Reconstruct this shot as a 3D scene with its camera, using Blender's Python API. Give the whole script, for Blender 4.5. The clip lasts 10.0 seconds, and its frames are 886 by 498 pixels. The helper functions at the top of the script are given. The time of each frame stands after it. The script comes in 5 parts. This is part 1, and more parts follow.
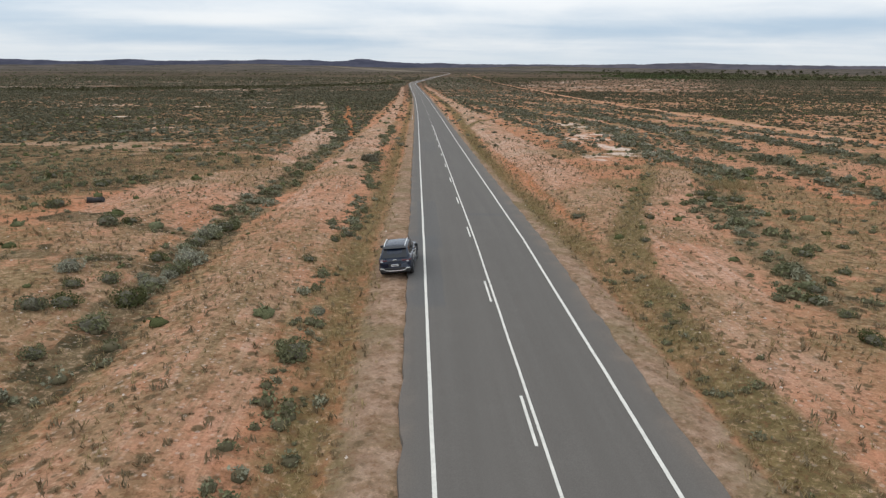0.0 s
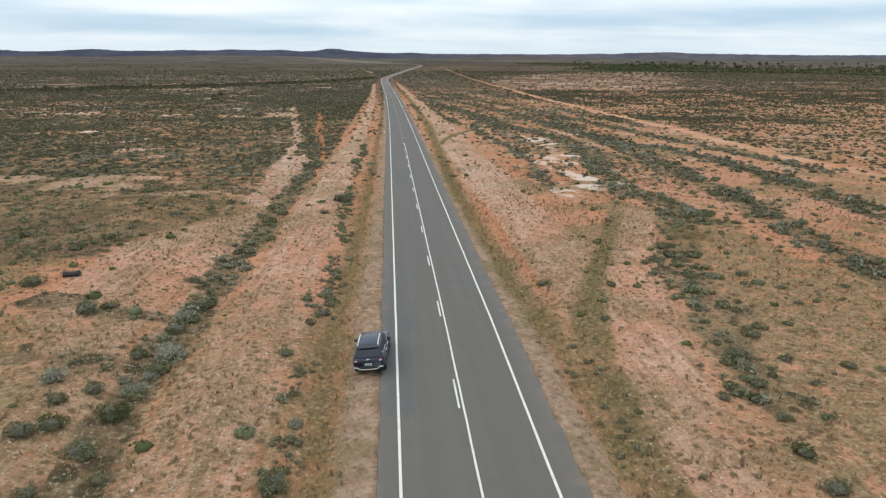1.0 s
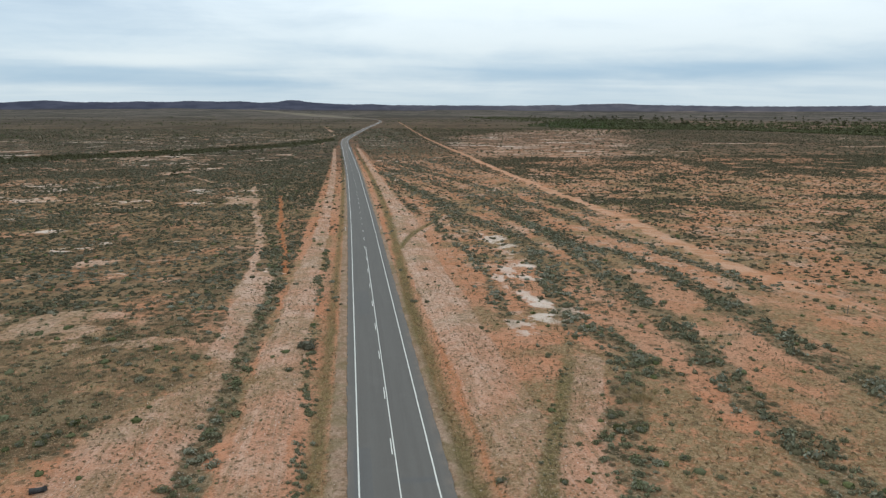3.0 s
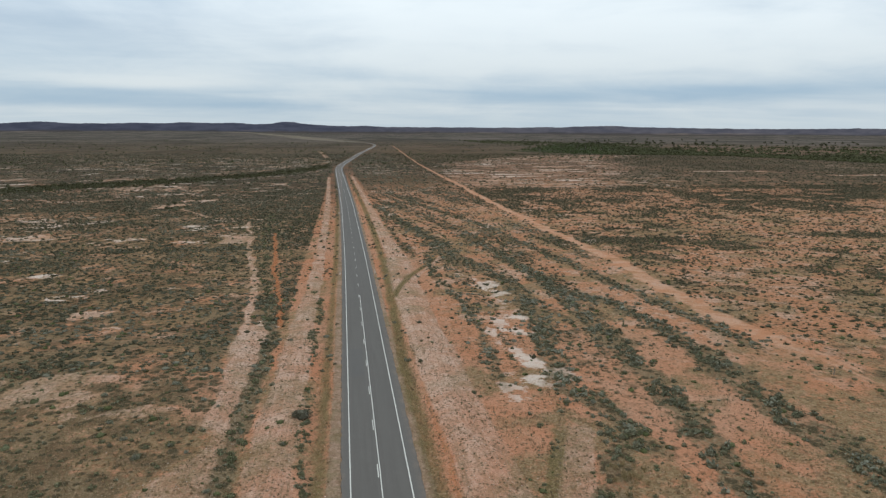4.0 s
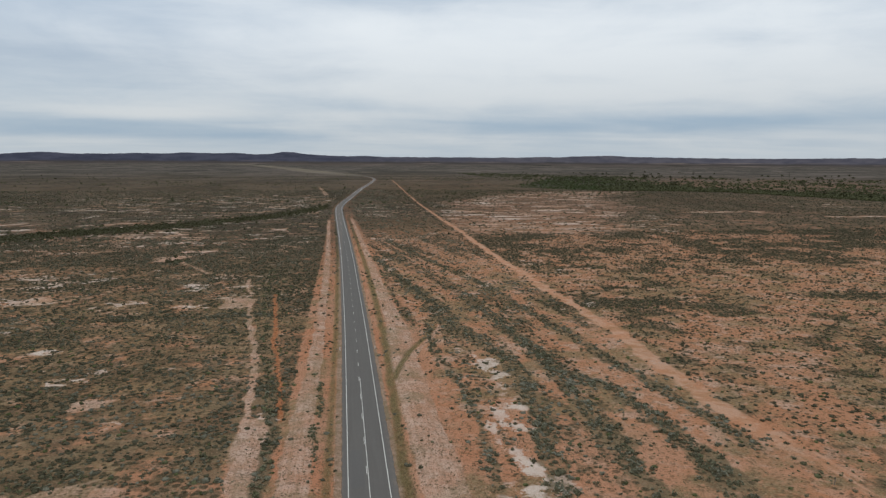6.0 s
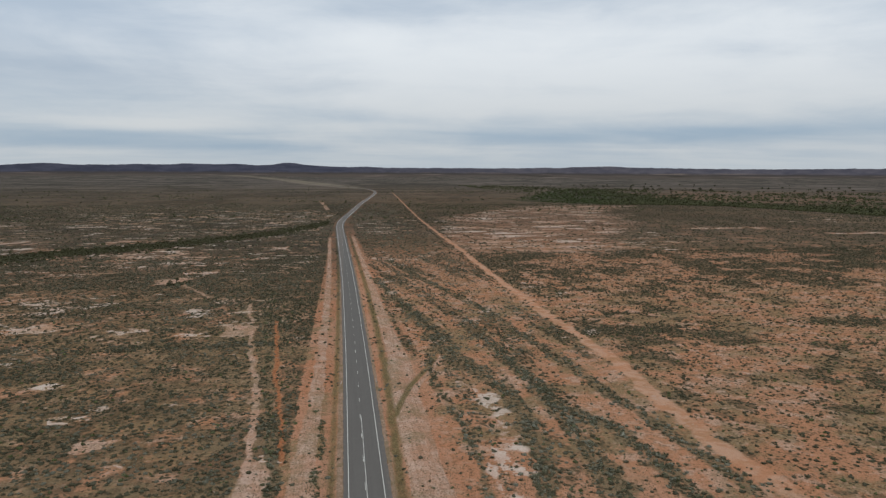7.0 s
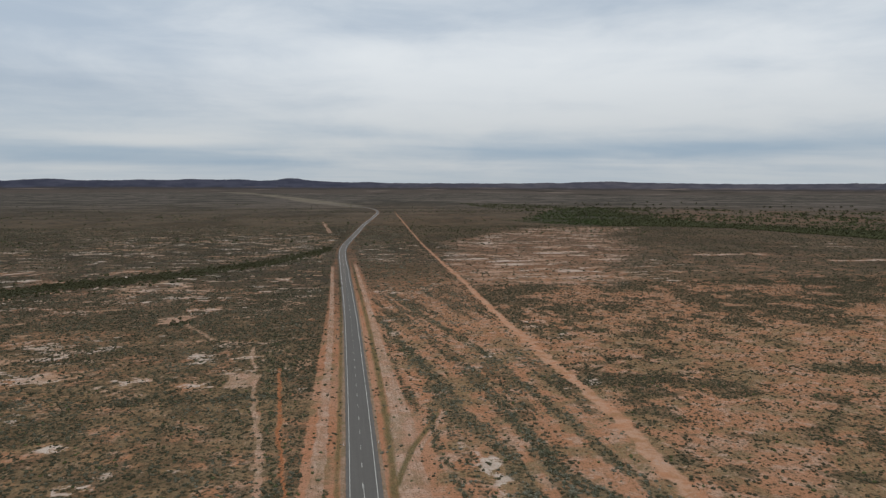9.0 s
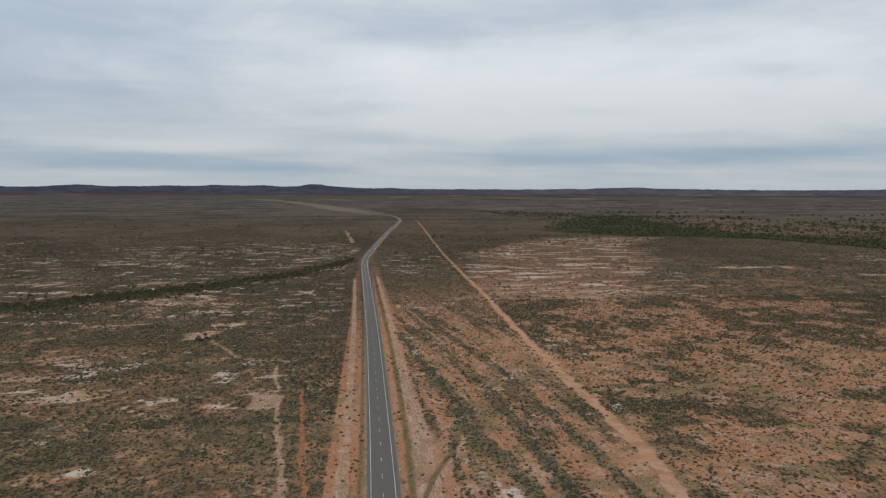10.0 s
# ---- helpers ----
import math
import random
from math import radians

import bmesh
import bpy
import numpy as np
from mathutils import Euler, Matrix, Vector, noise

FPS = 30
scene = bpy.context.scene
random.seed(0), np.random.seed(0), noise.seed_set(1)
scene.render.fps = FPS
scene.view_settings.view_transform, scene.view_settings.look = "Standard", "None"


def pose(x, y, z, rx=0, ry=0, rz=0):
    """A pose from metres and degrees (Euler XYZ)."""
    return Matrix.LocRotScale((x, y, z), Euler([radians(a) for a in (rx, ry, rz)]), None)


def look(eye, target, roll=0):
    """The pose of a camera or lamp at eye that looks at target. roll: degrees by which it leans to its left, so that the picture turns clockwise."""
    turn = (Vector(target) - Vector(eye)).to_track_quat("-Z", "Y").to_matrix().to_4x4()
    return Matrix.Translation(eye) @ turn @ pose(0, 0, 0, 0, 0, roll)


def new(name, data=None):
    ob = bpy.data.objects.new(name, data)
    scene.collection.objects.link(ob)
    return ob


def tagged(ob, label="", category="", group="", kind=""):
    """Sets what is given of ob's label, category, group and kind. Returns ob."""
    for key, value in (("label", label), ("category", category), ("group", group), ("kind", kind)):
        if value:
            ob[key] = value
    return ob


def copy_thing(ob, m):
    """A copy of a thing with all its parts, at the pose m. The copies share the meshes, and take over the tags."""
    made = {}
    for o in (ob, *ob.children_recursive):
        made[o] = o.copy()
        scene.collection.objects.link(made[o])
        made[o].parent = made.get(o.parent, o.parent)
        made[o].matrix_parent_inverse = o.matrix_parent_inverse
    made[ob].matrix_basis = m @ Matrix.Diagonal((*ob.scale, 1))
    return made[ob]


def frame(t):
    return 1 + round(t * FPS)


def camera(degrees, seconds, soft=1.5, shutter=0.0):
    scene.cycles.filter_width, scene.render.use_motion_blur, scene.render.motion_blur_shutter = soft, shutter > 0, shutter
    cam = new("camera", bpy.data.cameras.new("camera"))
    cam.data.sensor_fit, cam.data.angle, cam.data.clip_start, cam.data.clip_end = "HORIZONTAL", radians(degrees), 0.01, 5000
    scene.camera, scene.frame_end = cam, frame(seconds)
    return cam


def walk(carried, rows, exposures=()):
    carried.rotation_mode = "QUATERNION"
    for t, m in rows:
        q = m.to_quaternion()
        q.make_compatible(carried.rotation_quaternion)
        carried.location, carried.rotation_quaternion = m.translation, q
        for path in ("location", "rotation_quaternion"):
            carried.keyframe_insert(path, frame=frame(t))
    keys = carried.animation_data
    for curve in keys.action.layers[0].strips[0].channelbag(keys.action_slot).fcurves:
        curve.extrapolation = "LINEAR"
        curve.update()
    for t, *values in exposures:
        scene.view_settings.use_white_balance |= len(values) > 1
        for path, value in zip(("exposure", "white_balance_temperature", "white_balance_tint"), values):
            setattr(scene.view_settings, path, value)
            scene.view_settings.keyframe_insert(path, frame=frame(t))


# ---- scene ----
cam = camera(69.28, 10.0, soft=1.35)
# seconds, eye (x, y, z), yaw to the left, pitch up, roll: a drone that climbs straight up beside a desert road
ROWS = [
    (0.0, -3.64, 0.00, 10.85, -2.38, -15.98, 0.31),
    (0.5, -3.54, -0.10, 14.05, -3.68, -16.95, 0.26),
    (1.0, -3.41, -0.13, 17.17, -4.78, -16.81, 0.23),
    (1.5, -3.32, -0.03, 20.40, -6.15, -16.00, 0.19),
    (2.0, -3.29, 0.08, 23.66, -7.12, -14.85, 0.17),
    (2.5, -3.30, 0.11, 26.94, -7.79, -13.64, 0.17),
    (4.0, -3.26, -0.18, 36.99, -8.86, -10.63, 0.33),
    (4.5, -3.25, 0.03, 40.28, -8.89, -9.88, 0.35),
    (5.0, -3.28, 0.29, 43.54, -8.91, -9.16, 0.35),
    (5.5, -3.32, 0.56, 46.72, -8.94, -8.57, 0.34),
    (7.0, -3.45, 0.93, 56.40, -8.85, -7.08, 0.26),
    (7.5, -3.44, 0.94, 59.76, -8.82, -6.71, 0.27),
    (8.0, -3.45, 0.93, 63.10, -8.75, -6.31, 0.23),
    (8.5, -3.45, 0.92, 66.36, -8.71, -6.00, 0.19),
    (9.0, -3.46, 0.97, 69.64, -8.64, -5.74, 0.19),
    (9.5, -3.48, 1.07, 72.92, -7.75, -5.48, 0.19),
    (10.0, -3.49, 1.21, 76.19, -6.67, -5.22, 0.22),
]


def flown(x, y, z, yaw, pitch, roll):
    return pose(x, y, z, 0, 0, yaw) @ pose(0, 0, 0, 90 + pitch, 0, 0) @ pose(0, 0, 0, 0, 0, roll)


walk(cam, [(t, flown(*row)) for t, *row in ROWS],
     exposures=[(0.0, 0.08, 6600, 11), (0.5, 0.21, 6500, 10), (1.0, 0.26, 6430, 7), (2.0, 0.13, 6250, 4), (2.5, 0.05, 6200, 4), (4.0, -0.19, 6300, 6),
                (5.0, -0.31, 6400, 8), (7.0, -0.43, 6500, 10), (10.0, -0.49, 6550, 10)])


# ---------------------------------------------------------------- node helpers
class Nodes:
    """A thin wrapper to write node trees as expressions."""

    def __init__(self, tree):
        self.tree = tree
        tree.nodes.clear()

    def add(self, kind, **settings):
        n = self.tree.nodes.new(kind)
        for key, value in settings.items():
            setattr(n, key, value)
        return n

    def put(self, socket, value):
        if isinstance(value, bpy.types.NodeSocket):
            self.tree.links.new(value, socket)
        elif value is not None:
            if socket.type == "RGBA" and len(value) == 3:
                value = (*value, 1)
            socket.default_value = value

    def math(self, op, a, b=0.0, c=0.0, clamp=False):
        n = self.add("ShaderNodeMath", operation=op, use_clamp=clamp)
        for s, v in zip(n.inputs, (a, b, c)):
            self.put(s, v)
        return n.outputs[0]

    def mix(self, fac, a, b, blend="MIX"):
        n = self.add("ShaderNodeMix", data_type="RGBA", blend_type=blend)
        self.put(n.inputs[0], fac), self.put(n.inputs[6], a), self.put(n.inputs[7], b)
        return n.outputs[2]

    def noise(self, vec, scale, detail=3.0, rough=0.55, distortion=0.0):
        n = self.add("ShaderNodeTexNoise")
        for key, v in (("Vector", vec), ("Scale", scale), ("Detail", detail), ("Roughness", rough), ("Distortion", distortion)):
            self.put(n.inputs[key], v)
        return n.outputs[0]

    def voronoi(self, vec, scale, out="Distance", feature="F1"):
        n = self.add("ShaderNodeTexVoronoi", feature=feature)
        self.put(n.inputs["Vector"], vec), self.put(n.inputs["Scale"], scale)
        return n.outputs[out]

    def ramp(self, v, a, b, lo=0.0, hi=1.0, smooth=True):
        n = self.add("ShaderNodeMapRange", interpolation_type="SMOOTHSTEP" if smooth else "LINEAR", clamp=True)
        for s, value in zip(n.inputs, (v, a, b, lo, hi)):
            self.put(s, value)
        return n.outputs[0]

    def attr(self, name):
        return self.add("ShaderNodeAttribute", attribute_name=name).outputs["Fac"]

    def coords(self, kind="Object"):
        return self.add("ShaderNodeTexCoord").outputs[kind]

    def scaled(self, vec, x, y, z):
        n = self.add("ShaderNodeVectorMath", operation="MULTIPLY")
        self.put(n.inputs[0], vec)
        n.inputs[1].default_value = (x, y, z)
        return n.outputs[0]

    def split(self, vec):
        n = self.add("ShaderNodeSeparateXYZ")
        self.put(n.inputs[0], vec)
        return n.outputs

    def surface(self, colour, rough=0.8, metal=0.0, bump=None, height=0.02, **more):
        b = self.add("ShaderNodeBsdfPrincipled")
        self.put(b.inputs["Base Color"], colour), self.put(b.inputs["Roughness"], rough), self.put(b.inputs["Metallic"], metal)
        for key, v in more.items():
            self.put(b.inputs[key.replace("_", " ")], v)
        if bump is not None:
            n = self.add("ShaderNodeBump")
            n.inputs["Distance"].default_value = height
            self.put(n.inputs["Height"], bump), self.put(b.inputs["Normal"], n.outputs[0])
        out = self.add("ShaderNodeOutputMaterial")
        self.put(out.inputs[0], b.outputs[0])


def material(name):
    m = bpy.data.materials.new(name)
    m.use_nodes = True
    return m, Nodes(m.node_tree)


# ---------------------------------------------------------------- overcast sky and soft sun
SUN_EL, SUN_AZ = radians(48), radians(-60)
world = bpy.data.worlds.new("overcast_sky")
scene.world = world
world.use_nodes = True
w = Nodes(world.node_tree)
view = w.coords("Generated")
dx, dy, dz = w.split(view)
el = w.math("MULTIPLY", w.math("ARCSINE", dz), 57.2958)
az = w.math("MULTIPLY", w.math("ARCTAN2", dx, dy), 57.2958)


def lobe(a, e, wide, high):
    """A soft oval of cloud round an azimuth and elevation, in degrees."""
    p = w.math("POWER", w.math("DIVIDE", w.math("SUBTRACT", az, a), wide), 2.0)
    q = w.math("POWER", w.math("DIVIDE", w.math("SUBTRACT", el, e), high), 2.0)
    return w.math("POWER", 2.718, w.math("MULTIPLY", w.math("ADD", p, q), -1.0))


lift = w.math("ADD", w.math("MAXIMUM", dz, 0.0), 0.07)
flat = w.add("ShaderNodeCombineXYZ")
w.put(flat.inputs[0], w.math("DIVIDE", dx, lift)), w.put(flat.inputs[1], w.math("DIVIDE", dy, lift)), w.put(flat.inputs[2], 0.0)
deck = flat.outputs[0]
big = w.noise(w.scaled(deck, 0.16, 0.30, 1), 1.0, 3.0, 0.45, 0.5)
fine = w.noise(w.scaled(deck, 0.45, 0.8, 1), 1.0, 4.0, 0.5, 0.6)
wisp = w.noise(w.scaled(view, 3, 3, 26), 1.0, 3.0, 0.5, 0.5)
body = w.math("ADD", w.math("MULTIPLY", big, 0.65), w.math("MULTIPLY", fine, 0.35))
body = w.math("ADD", body, w.math("MULTIPLY", w.math("SUBTRACT", wisp, 0.5), 0.14))
plate = w.add("ShaderNodeCombineXYZ")
w.put(plate.inputs[0], w.math("MULTIPLY", az, 0.085)), w.put(plate.inputs[1], w.math("MULTIPLY", el, 0.30)), w.put(plate.inputs[2], 3.7)
puff = w.noise(plate.outputs[0], 1.0, 6.0, 0.58, 0.35)
body = w.math("ADD", body, w.math("MULTIPLY", w.math("SUBTRACT", puff, 0.5), 0.55))
for a, e, wide, high, gain in ((-15, 3.5, 6, 0.55, 0.30), (0.5, 3.6, 5, 0.6, 0.22), (16, 9, 26, 3.8, 0.25), (32, 5.6, 16, 1.4, 0.24), (10, 5.5, 14, 1.0, 0.12),
                               (33, 3.0, 13, 0.7, -0.17), (12, 2.7, 9, 0.55, -0.12), (22, 1.3, 26, 0.8, 0.10), (-27, 10, 14, 5.5, -0.20), (-24, 2.0, 10, 0.6, -0.09), (-6, 1.9, 9, 0.4, -0.10), (4, 13.5, 10, 1.6, -0.12), (14, 15, 14, 2.0, -0.07)):
    body = w.math("ADD", body, w.math("MULTIPLY", lobe(a, e, wide, high), gain))
cover = w.ramp(body, 0.20, 0.82)
cloud = w.mix(cover, w.mix(w.ramp(el, 3.0, 8.0), (0.49, 0.64, 0.80), (0.51, 0.61, 0.73)), (0.90, 0.95, 0.99))
pale = w.math("MULTIPLY", w.ramp(el, 0.2, 1.8, 1.0, 0.0), 0.6)
cloud = w.mix(pale, cloud, (0.74, 0.83, 0.90))
# an overcast dome is about twice as bright overhead as near the horizon
dome = w.math("MULTIPLY", w.ramp(el, 14.0, 75.0, 1.0, 1.7), w.ramp(el, 1.5, 12.0, 0.95, 1.26))
cloud = w.mix(1.0, cloud, dome, "MULTIPLY")
sky = w.add("ShaderNodeTexSky", sky_type="NISHITA", sun_disc=False, sun_elevation=SUN_EL, sun_rotation=SUN_AZ)
sky = w.mix(1.0, sky.outputs[0], (0.06, 0.06, 0.06), "MULTIPLY")
sky = w.mix(0.88, sky, cloud)
# far ranges and the plain at the horizon, too distant to shift
ridge = w.math("MULTIPLY", w.math("SUBTRACT", w.noise(w.scaled(view, 30, 30, 0), 1.0, 7.0, 0.62), 0.5), 0.22)
ridge = w.math("ADD", ridge, w.math("MULTIPLY", w.math("SUBTRACT", w.noise(w.scaled(view, 170, 170, 0), 1.0, 4.0, 0.6), 0.5), 0.10))
ridge = w.math("ADD", ridge, 0.11)
for a, wide, high in ((-22.9, 1.7, 0.13), (-14, 11, 0.17), (-16.5, 1.4, 0.05), (-12.4, 2.0, 0.10), (-9.1, 1.3, 0.15), (-4.6, 1.3, 0.19), (-3.6, 3.2, 0.12), (1.9, 1.0, 0.07), (17.2, 1.4, 0.07), (20.8, 1.7, 0.14), (23.6, 1.8, 0.15),
                      (27, 3.5, 0.07), (-31, 3, 0.12), (-48, 12, 0.35), (60, 15, 0.3)):
    hump = w.math("POWER", 2.718, w.math("MULTIPLY", w.math("POWER", w.math("DIVIDE", w.math("SUBTRACT", az, a), wide), 2.0), -1.0))
    ridge = w.math("ADD", ridge, w.math("MULTIPLY", hump, high))
folds = w.noise(w.scaled(view, 38, 38, 150), 1.0, 5.0, 0.65)
streak = w.noise(w.scaled(view, 12, 12, 520), 1.0, 4.0, 0.62)
low = w.math("ADD", el, w.math("MULTIPLY", w.math("SUBTRACT", folds, 0.5), 0.22))
# slate-blue distance haze and light and shade on folds are painted into the ranges
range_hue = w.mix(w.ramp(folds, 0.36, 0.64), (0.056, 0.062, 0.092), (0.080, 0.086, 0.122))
# paler mauve haze towards the right, painted in as well
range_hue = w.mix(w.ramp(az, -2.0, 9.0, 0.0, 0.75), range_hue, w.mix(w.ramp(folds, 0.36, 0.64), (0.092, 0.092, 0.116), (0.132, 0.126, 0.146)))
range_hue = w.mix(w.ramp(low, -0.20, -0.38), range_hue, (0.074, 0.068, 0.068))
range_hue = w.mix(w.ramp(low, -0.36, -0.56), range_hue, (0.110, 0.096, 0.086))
range_hue = w.mix(w.math("MULTIPLY", w.ramp(streak, 0.56, 0.70), w.ramp(el, -0.12, -0.36, 0.0, 0.85)), range_hue, (0.23, 0.19, 0.17))
range_hue = w.mix(w.math("MULTIPLY", w.ramp(streak, 0.44, 0.34), w.ramp(el, -0.12, -0.36, 0.0, 0.8)), range_hue, (0.050, 0.049, 0.044))
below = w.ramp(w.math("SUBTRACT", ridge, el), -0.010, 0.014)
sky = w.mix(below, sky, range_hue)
back = w.add("ShaderNodeBackground")
w.put(back.inputs[0], sky), w.put(back.inputs[1], 1.0)
w.put(w.add("ShaderNodeOutputWorld").inputs[0], back.outputs[0])

sun = new("sun", bpy.data.lights.new("sun", "SUN"))
sun.data.energy, sun.data.angle, sun.data.color = 0.6, radians(25), (1.0, 0.95, 0.88)
sun.matrix_world = look((0, 0, 0), (-math.sin(SUN_AZ) * math.cos(SUN_EL), -math.cos(SUN_AZ) * math.cos(SUN_EL), -math.sin(SUN_EL)))


# ---------------------------------------------------------------- plan of the land
def lattice(ix, iy, seed):
    h = (ix.astype(np.int64) * 374761393 + iy.astype(np.int64) * 668265263 + seed * 974634777) & 0xFFFFFFFF
    h = ((h ^ (h >> 13)) * 1274126177) & 0xFFFFFFFF
    return ((h ^ (h >> 16)) & 0xFFFF) / 65535.0


def vnoise(x, y, seed):
    ix, iy = np.floor(x), np.floor(y)
    fx, fy = x - ix, y - iy
    fx, fy = fx * fx * (3 - 2 * fx), fy * fy * (3 - 2 * fy)
    a, b = lattice(ix, iy, seed), lattice(ix + 1, iy, seed)
    c, d = lattice(ix, iy + 1, seed), lattice(ix + 1, iy + 1, seed)
    return (a * (1 - fx) + b * fx) * (1 - fy) + (c * (1 - fx) + d * fx) * fy


def fbm(x, y, size, seed, octaves=4):
    total, amp, norm = 0.0, 1.0, 0.0
    for k in range(octaves):
        total = total + amp * vnoise(x / size * 2**k + 17.3 * k, y / size * 2**k - 9.1 * k, seed + k)
        norm, amp = norm + amp, amp * 0.5
    return total / norm


def step(v, a, b):
    t = np.clip((v - a) / (b - a), 0, 1)
    return t * t * (3 - 2 * t)


ROAD_Y = [-1500, 200, 353, 444, 544, 600, 670, 740, 800, 872, 990, 1280, 1592, 1850, 1973, 2100, 2240, 2460, 2940, 3875, 4950]
ROAD_X = [0, 0, -1.1, -2.5, -4.5, -5.4, -7.0, -8.0, -7.6, -3.2, 7, 31, 64, 88, 92, 89, 72, 0, -155, -420, -800]


def road_x(y):
    """The middle of the road, eased over its bends."""
    return sum(np.interp(y + s, ROAD_Y, ROAD_X) for s in (-30, -20, -10, 0, 10, 20, 30)) / 7


def base_z(y):
    return -12 * (1 - np.exp(-np.maximum(0, y - 40) / 450.0))


def along(y, ys, xs):
    return np.interp(y, ys, xs)


def band(x, y, ys, xs, half, wander=0.6, seed=3, soft=0.6):
    """1 inside a strip that runs along y, with a ragged edge."""
    off = np.abs(x - along(y, ys, xs) + wander * 2 * (fbm(x, y, 5, seed) - 0.5))
    inside = step(off, half + soft, half - soft)
    return inside * step(y, ys[0] - 6, ys[0] + 2) * step(y, ys[-1] + 6, ys[-1] - 2)


ROW_L = ([-40, 20, 120, 157, 194, 253, 296, 345], [-17.6, -17.3, -17.2, -22.4, -27.4, -34.4, -37, -41])
RED_L = ([128, 155, 180, 225, 262], [-16.5, -19.7, -23, -26.8, -31])
PALE_L = ([80, 120, 181, 227, 300], [-20.5, -22, -28.4, -36.3, -46])
DRAIN_R = ([0, 26, 33, 40, 50, 61, 72], [7.5, 7.4, 7.9, 10, 13.8, 18.6, 23])
PINK_R = ([0, 24, 35, 50, 65, 72], [9.2, 9.8, 12.4, 17.2, 22.6, 25])
CUT_R = ([150, 154, 172, 190, 200], [8.5, 9.4, 14.2, 21.5, 25])
STRIP_A = ([20, 42, 53, 67, 77, 94, 107, 126, 145, 170, 215], [34.5, 37, 38.2, 40.3, 42.2, 44.6, 46, 46.8, 48, 48.6, 47.7])
STRIP_B = ([20, 64, 75, 92, 101, 122, 134, 145, 165], [53, 55.4, 55.6, 57.6, 58.6, 58, 56.6, 52, 47])
STRIP_C = ([86, 95, 105, 118, 134, 151, 178, 204], [20, 20.5, 21.2, 22.7, 23.6, 22.8, 20.7, 24])
STRIP_D = ([100, 107, 115, 123, 132, 145, 161, 175, 190, 212, 226, 255, 280, 317, 363, 449], [70, 70, 69.6, 68.4, 67.8, 67, 65, 65.4, 64.5, 62, 60, 58, 56, 49, 40.5, 27])
STRIP_E = ([66, 75, 81, 87, 96, 110, 123, 141, 161, 180, 202, 223, 264, 308, 367], [32.4, 32, 30.4, 29.4, 30.7, 33.3, 35.9, 38.4, 39.2, 36, 31, 31, 26, 20, 14.7])
CLUSTER = ([28, 36, 42, 48, 54, 61, 72, 84], [15.5, 17.8, 19.5, 21, 22.2, 25.7, 32, 32.8])
TRACK = ([-200, 20, 60, 86, 114, 128, 149, 182, 205, 275, 392, 512, 629, 860, 1300, 1913], [84, 79.5, 77.5, 76.4, 74.6, 75.2, 77, 80.5, 81.3, 82, 85, 90, 92, 98, 116, 141])
# salt pans: middle and half widths
SALT_EAST = [(28, 177, 2.6, 8), (31, 166, 2.2, 5), (33, 159, 3.2, 6), (34.3, 150, 3.2, 6), (32.5, 140, 2.0, 6), (32.6, 128, 3.6, 6), (28, 121, 2.6, 6), (31, 115, 3.0, 3),
             (26.3, 107, 2.2, 6), (27.4, 98, 2.8, 6), (25.6, 90, 4.4, 5), (21.4, 86, 1.8, 5), (29, 93.5, 2.6, 2.2), (24.6, 115, 1.2, 9)]
SALT_WEST = [(-67, 159, 5, 3.5), (-47, 130, 4, 2.6), (-84, 186, 6, 4), (-22, 122, 2.4, 4), (-19.5, 128, 2.4, 3), (-84, 251, 13, 5), (-56, 241, 9, 4), (-120, 256, 16, 5), (-48, 282, 7, 5)]
SALT_FAR = [(-161, 440, 17, 6), (-196, 419, 22, 7), (-110, 449, 8, 7), (-96, 438, 8, 6), (-91, 401, 10, 7), (-72, 440, 7, 8), (-58, 470, 8, 9), (-82, 478, 10, 9), (-55, 530, 12, 16),
            (-176, 605, 26, 14), (-229, 541, 30, 12), (-204, 590, 18, 12), (-286, 600, 22, 12), (425, 676, 40, 14), (520, 600, 46, 7)]
CREEK_X = [-420, -242, -217, -184, -150, -112, -76, -47, -22]
CREEK_Y = [430, 488, 512, 536, 571, 617, 661, 735, 800]


def creek(x, y):
    """Distance in y from the wooded creek on the western side."""
    return y - np.interp(x, CREEK_X, CREEK_Y)


def belt_front(x):
    return np.interp(x, [330, 387, 440, 525, 636, 718, 753, 789, 1000, 1800], [1460, 1323, 1258, 1180, 1165, 1106, 998, 840, 640, 300])


def belt(x, y):
    """1 inside the belt of trees along the eastern creek."""
    past = y - belt_front(x) + 70 * (fbm(x, y, 160, 61) - 0.5)
    side = x / np.maximum(y, 1)
    depth = np.interp(side, [0.27, 0.30, 0.34, 0.40, 0.46, 0.52, 0.60, 0.80], [160, 420, 1000, 1500, 900, 500, 400, 320])
    return step(past, 0, 25) * step(past - depth, 60, -60) * step(side + 0.10 * (fbm(x, y, 220, 62, 4) - .5), 0.235, 0.32)


def lane(x, y):
    """Distance across the old graded lines of the eastern corridor."""
    return x - np.interp(y, [20, 60, 120, 170, 215, 317, 449, 700], [-10, -7, 0, 2.0, 1.5, -10, -30, -50])


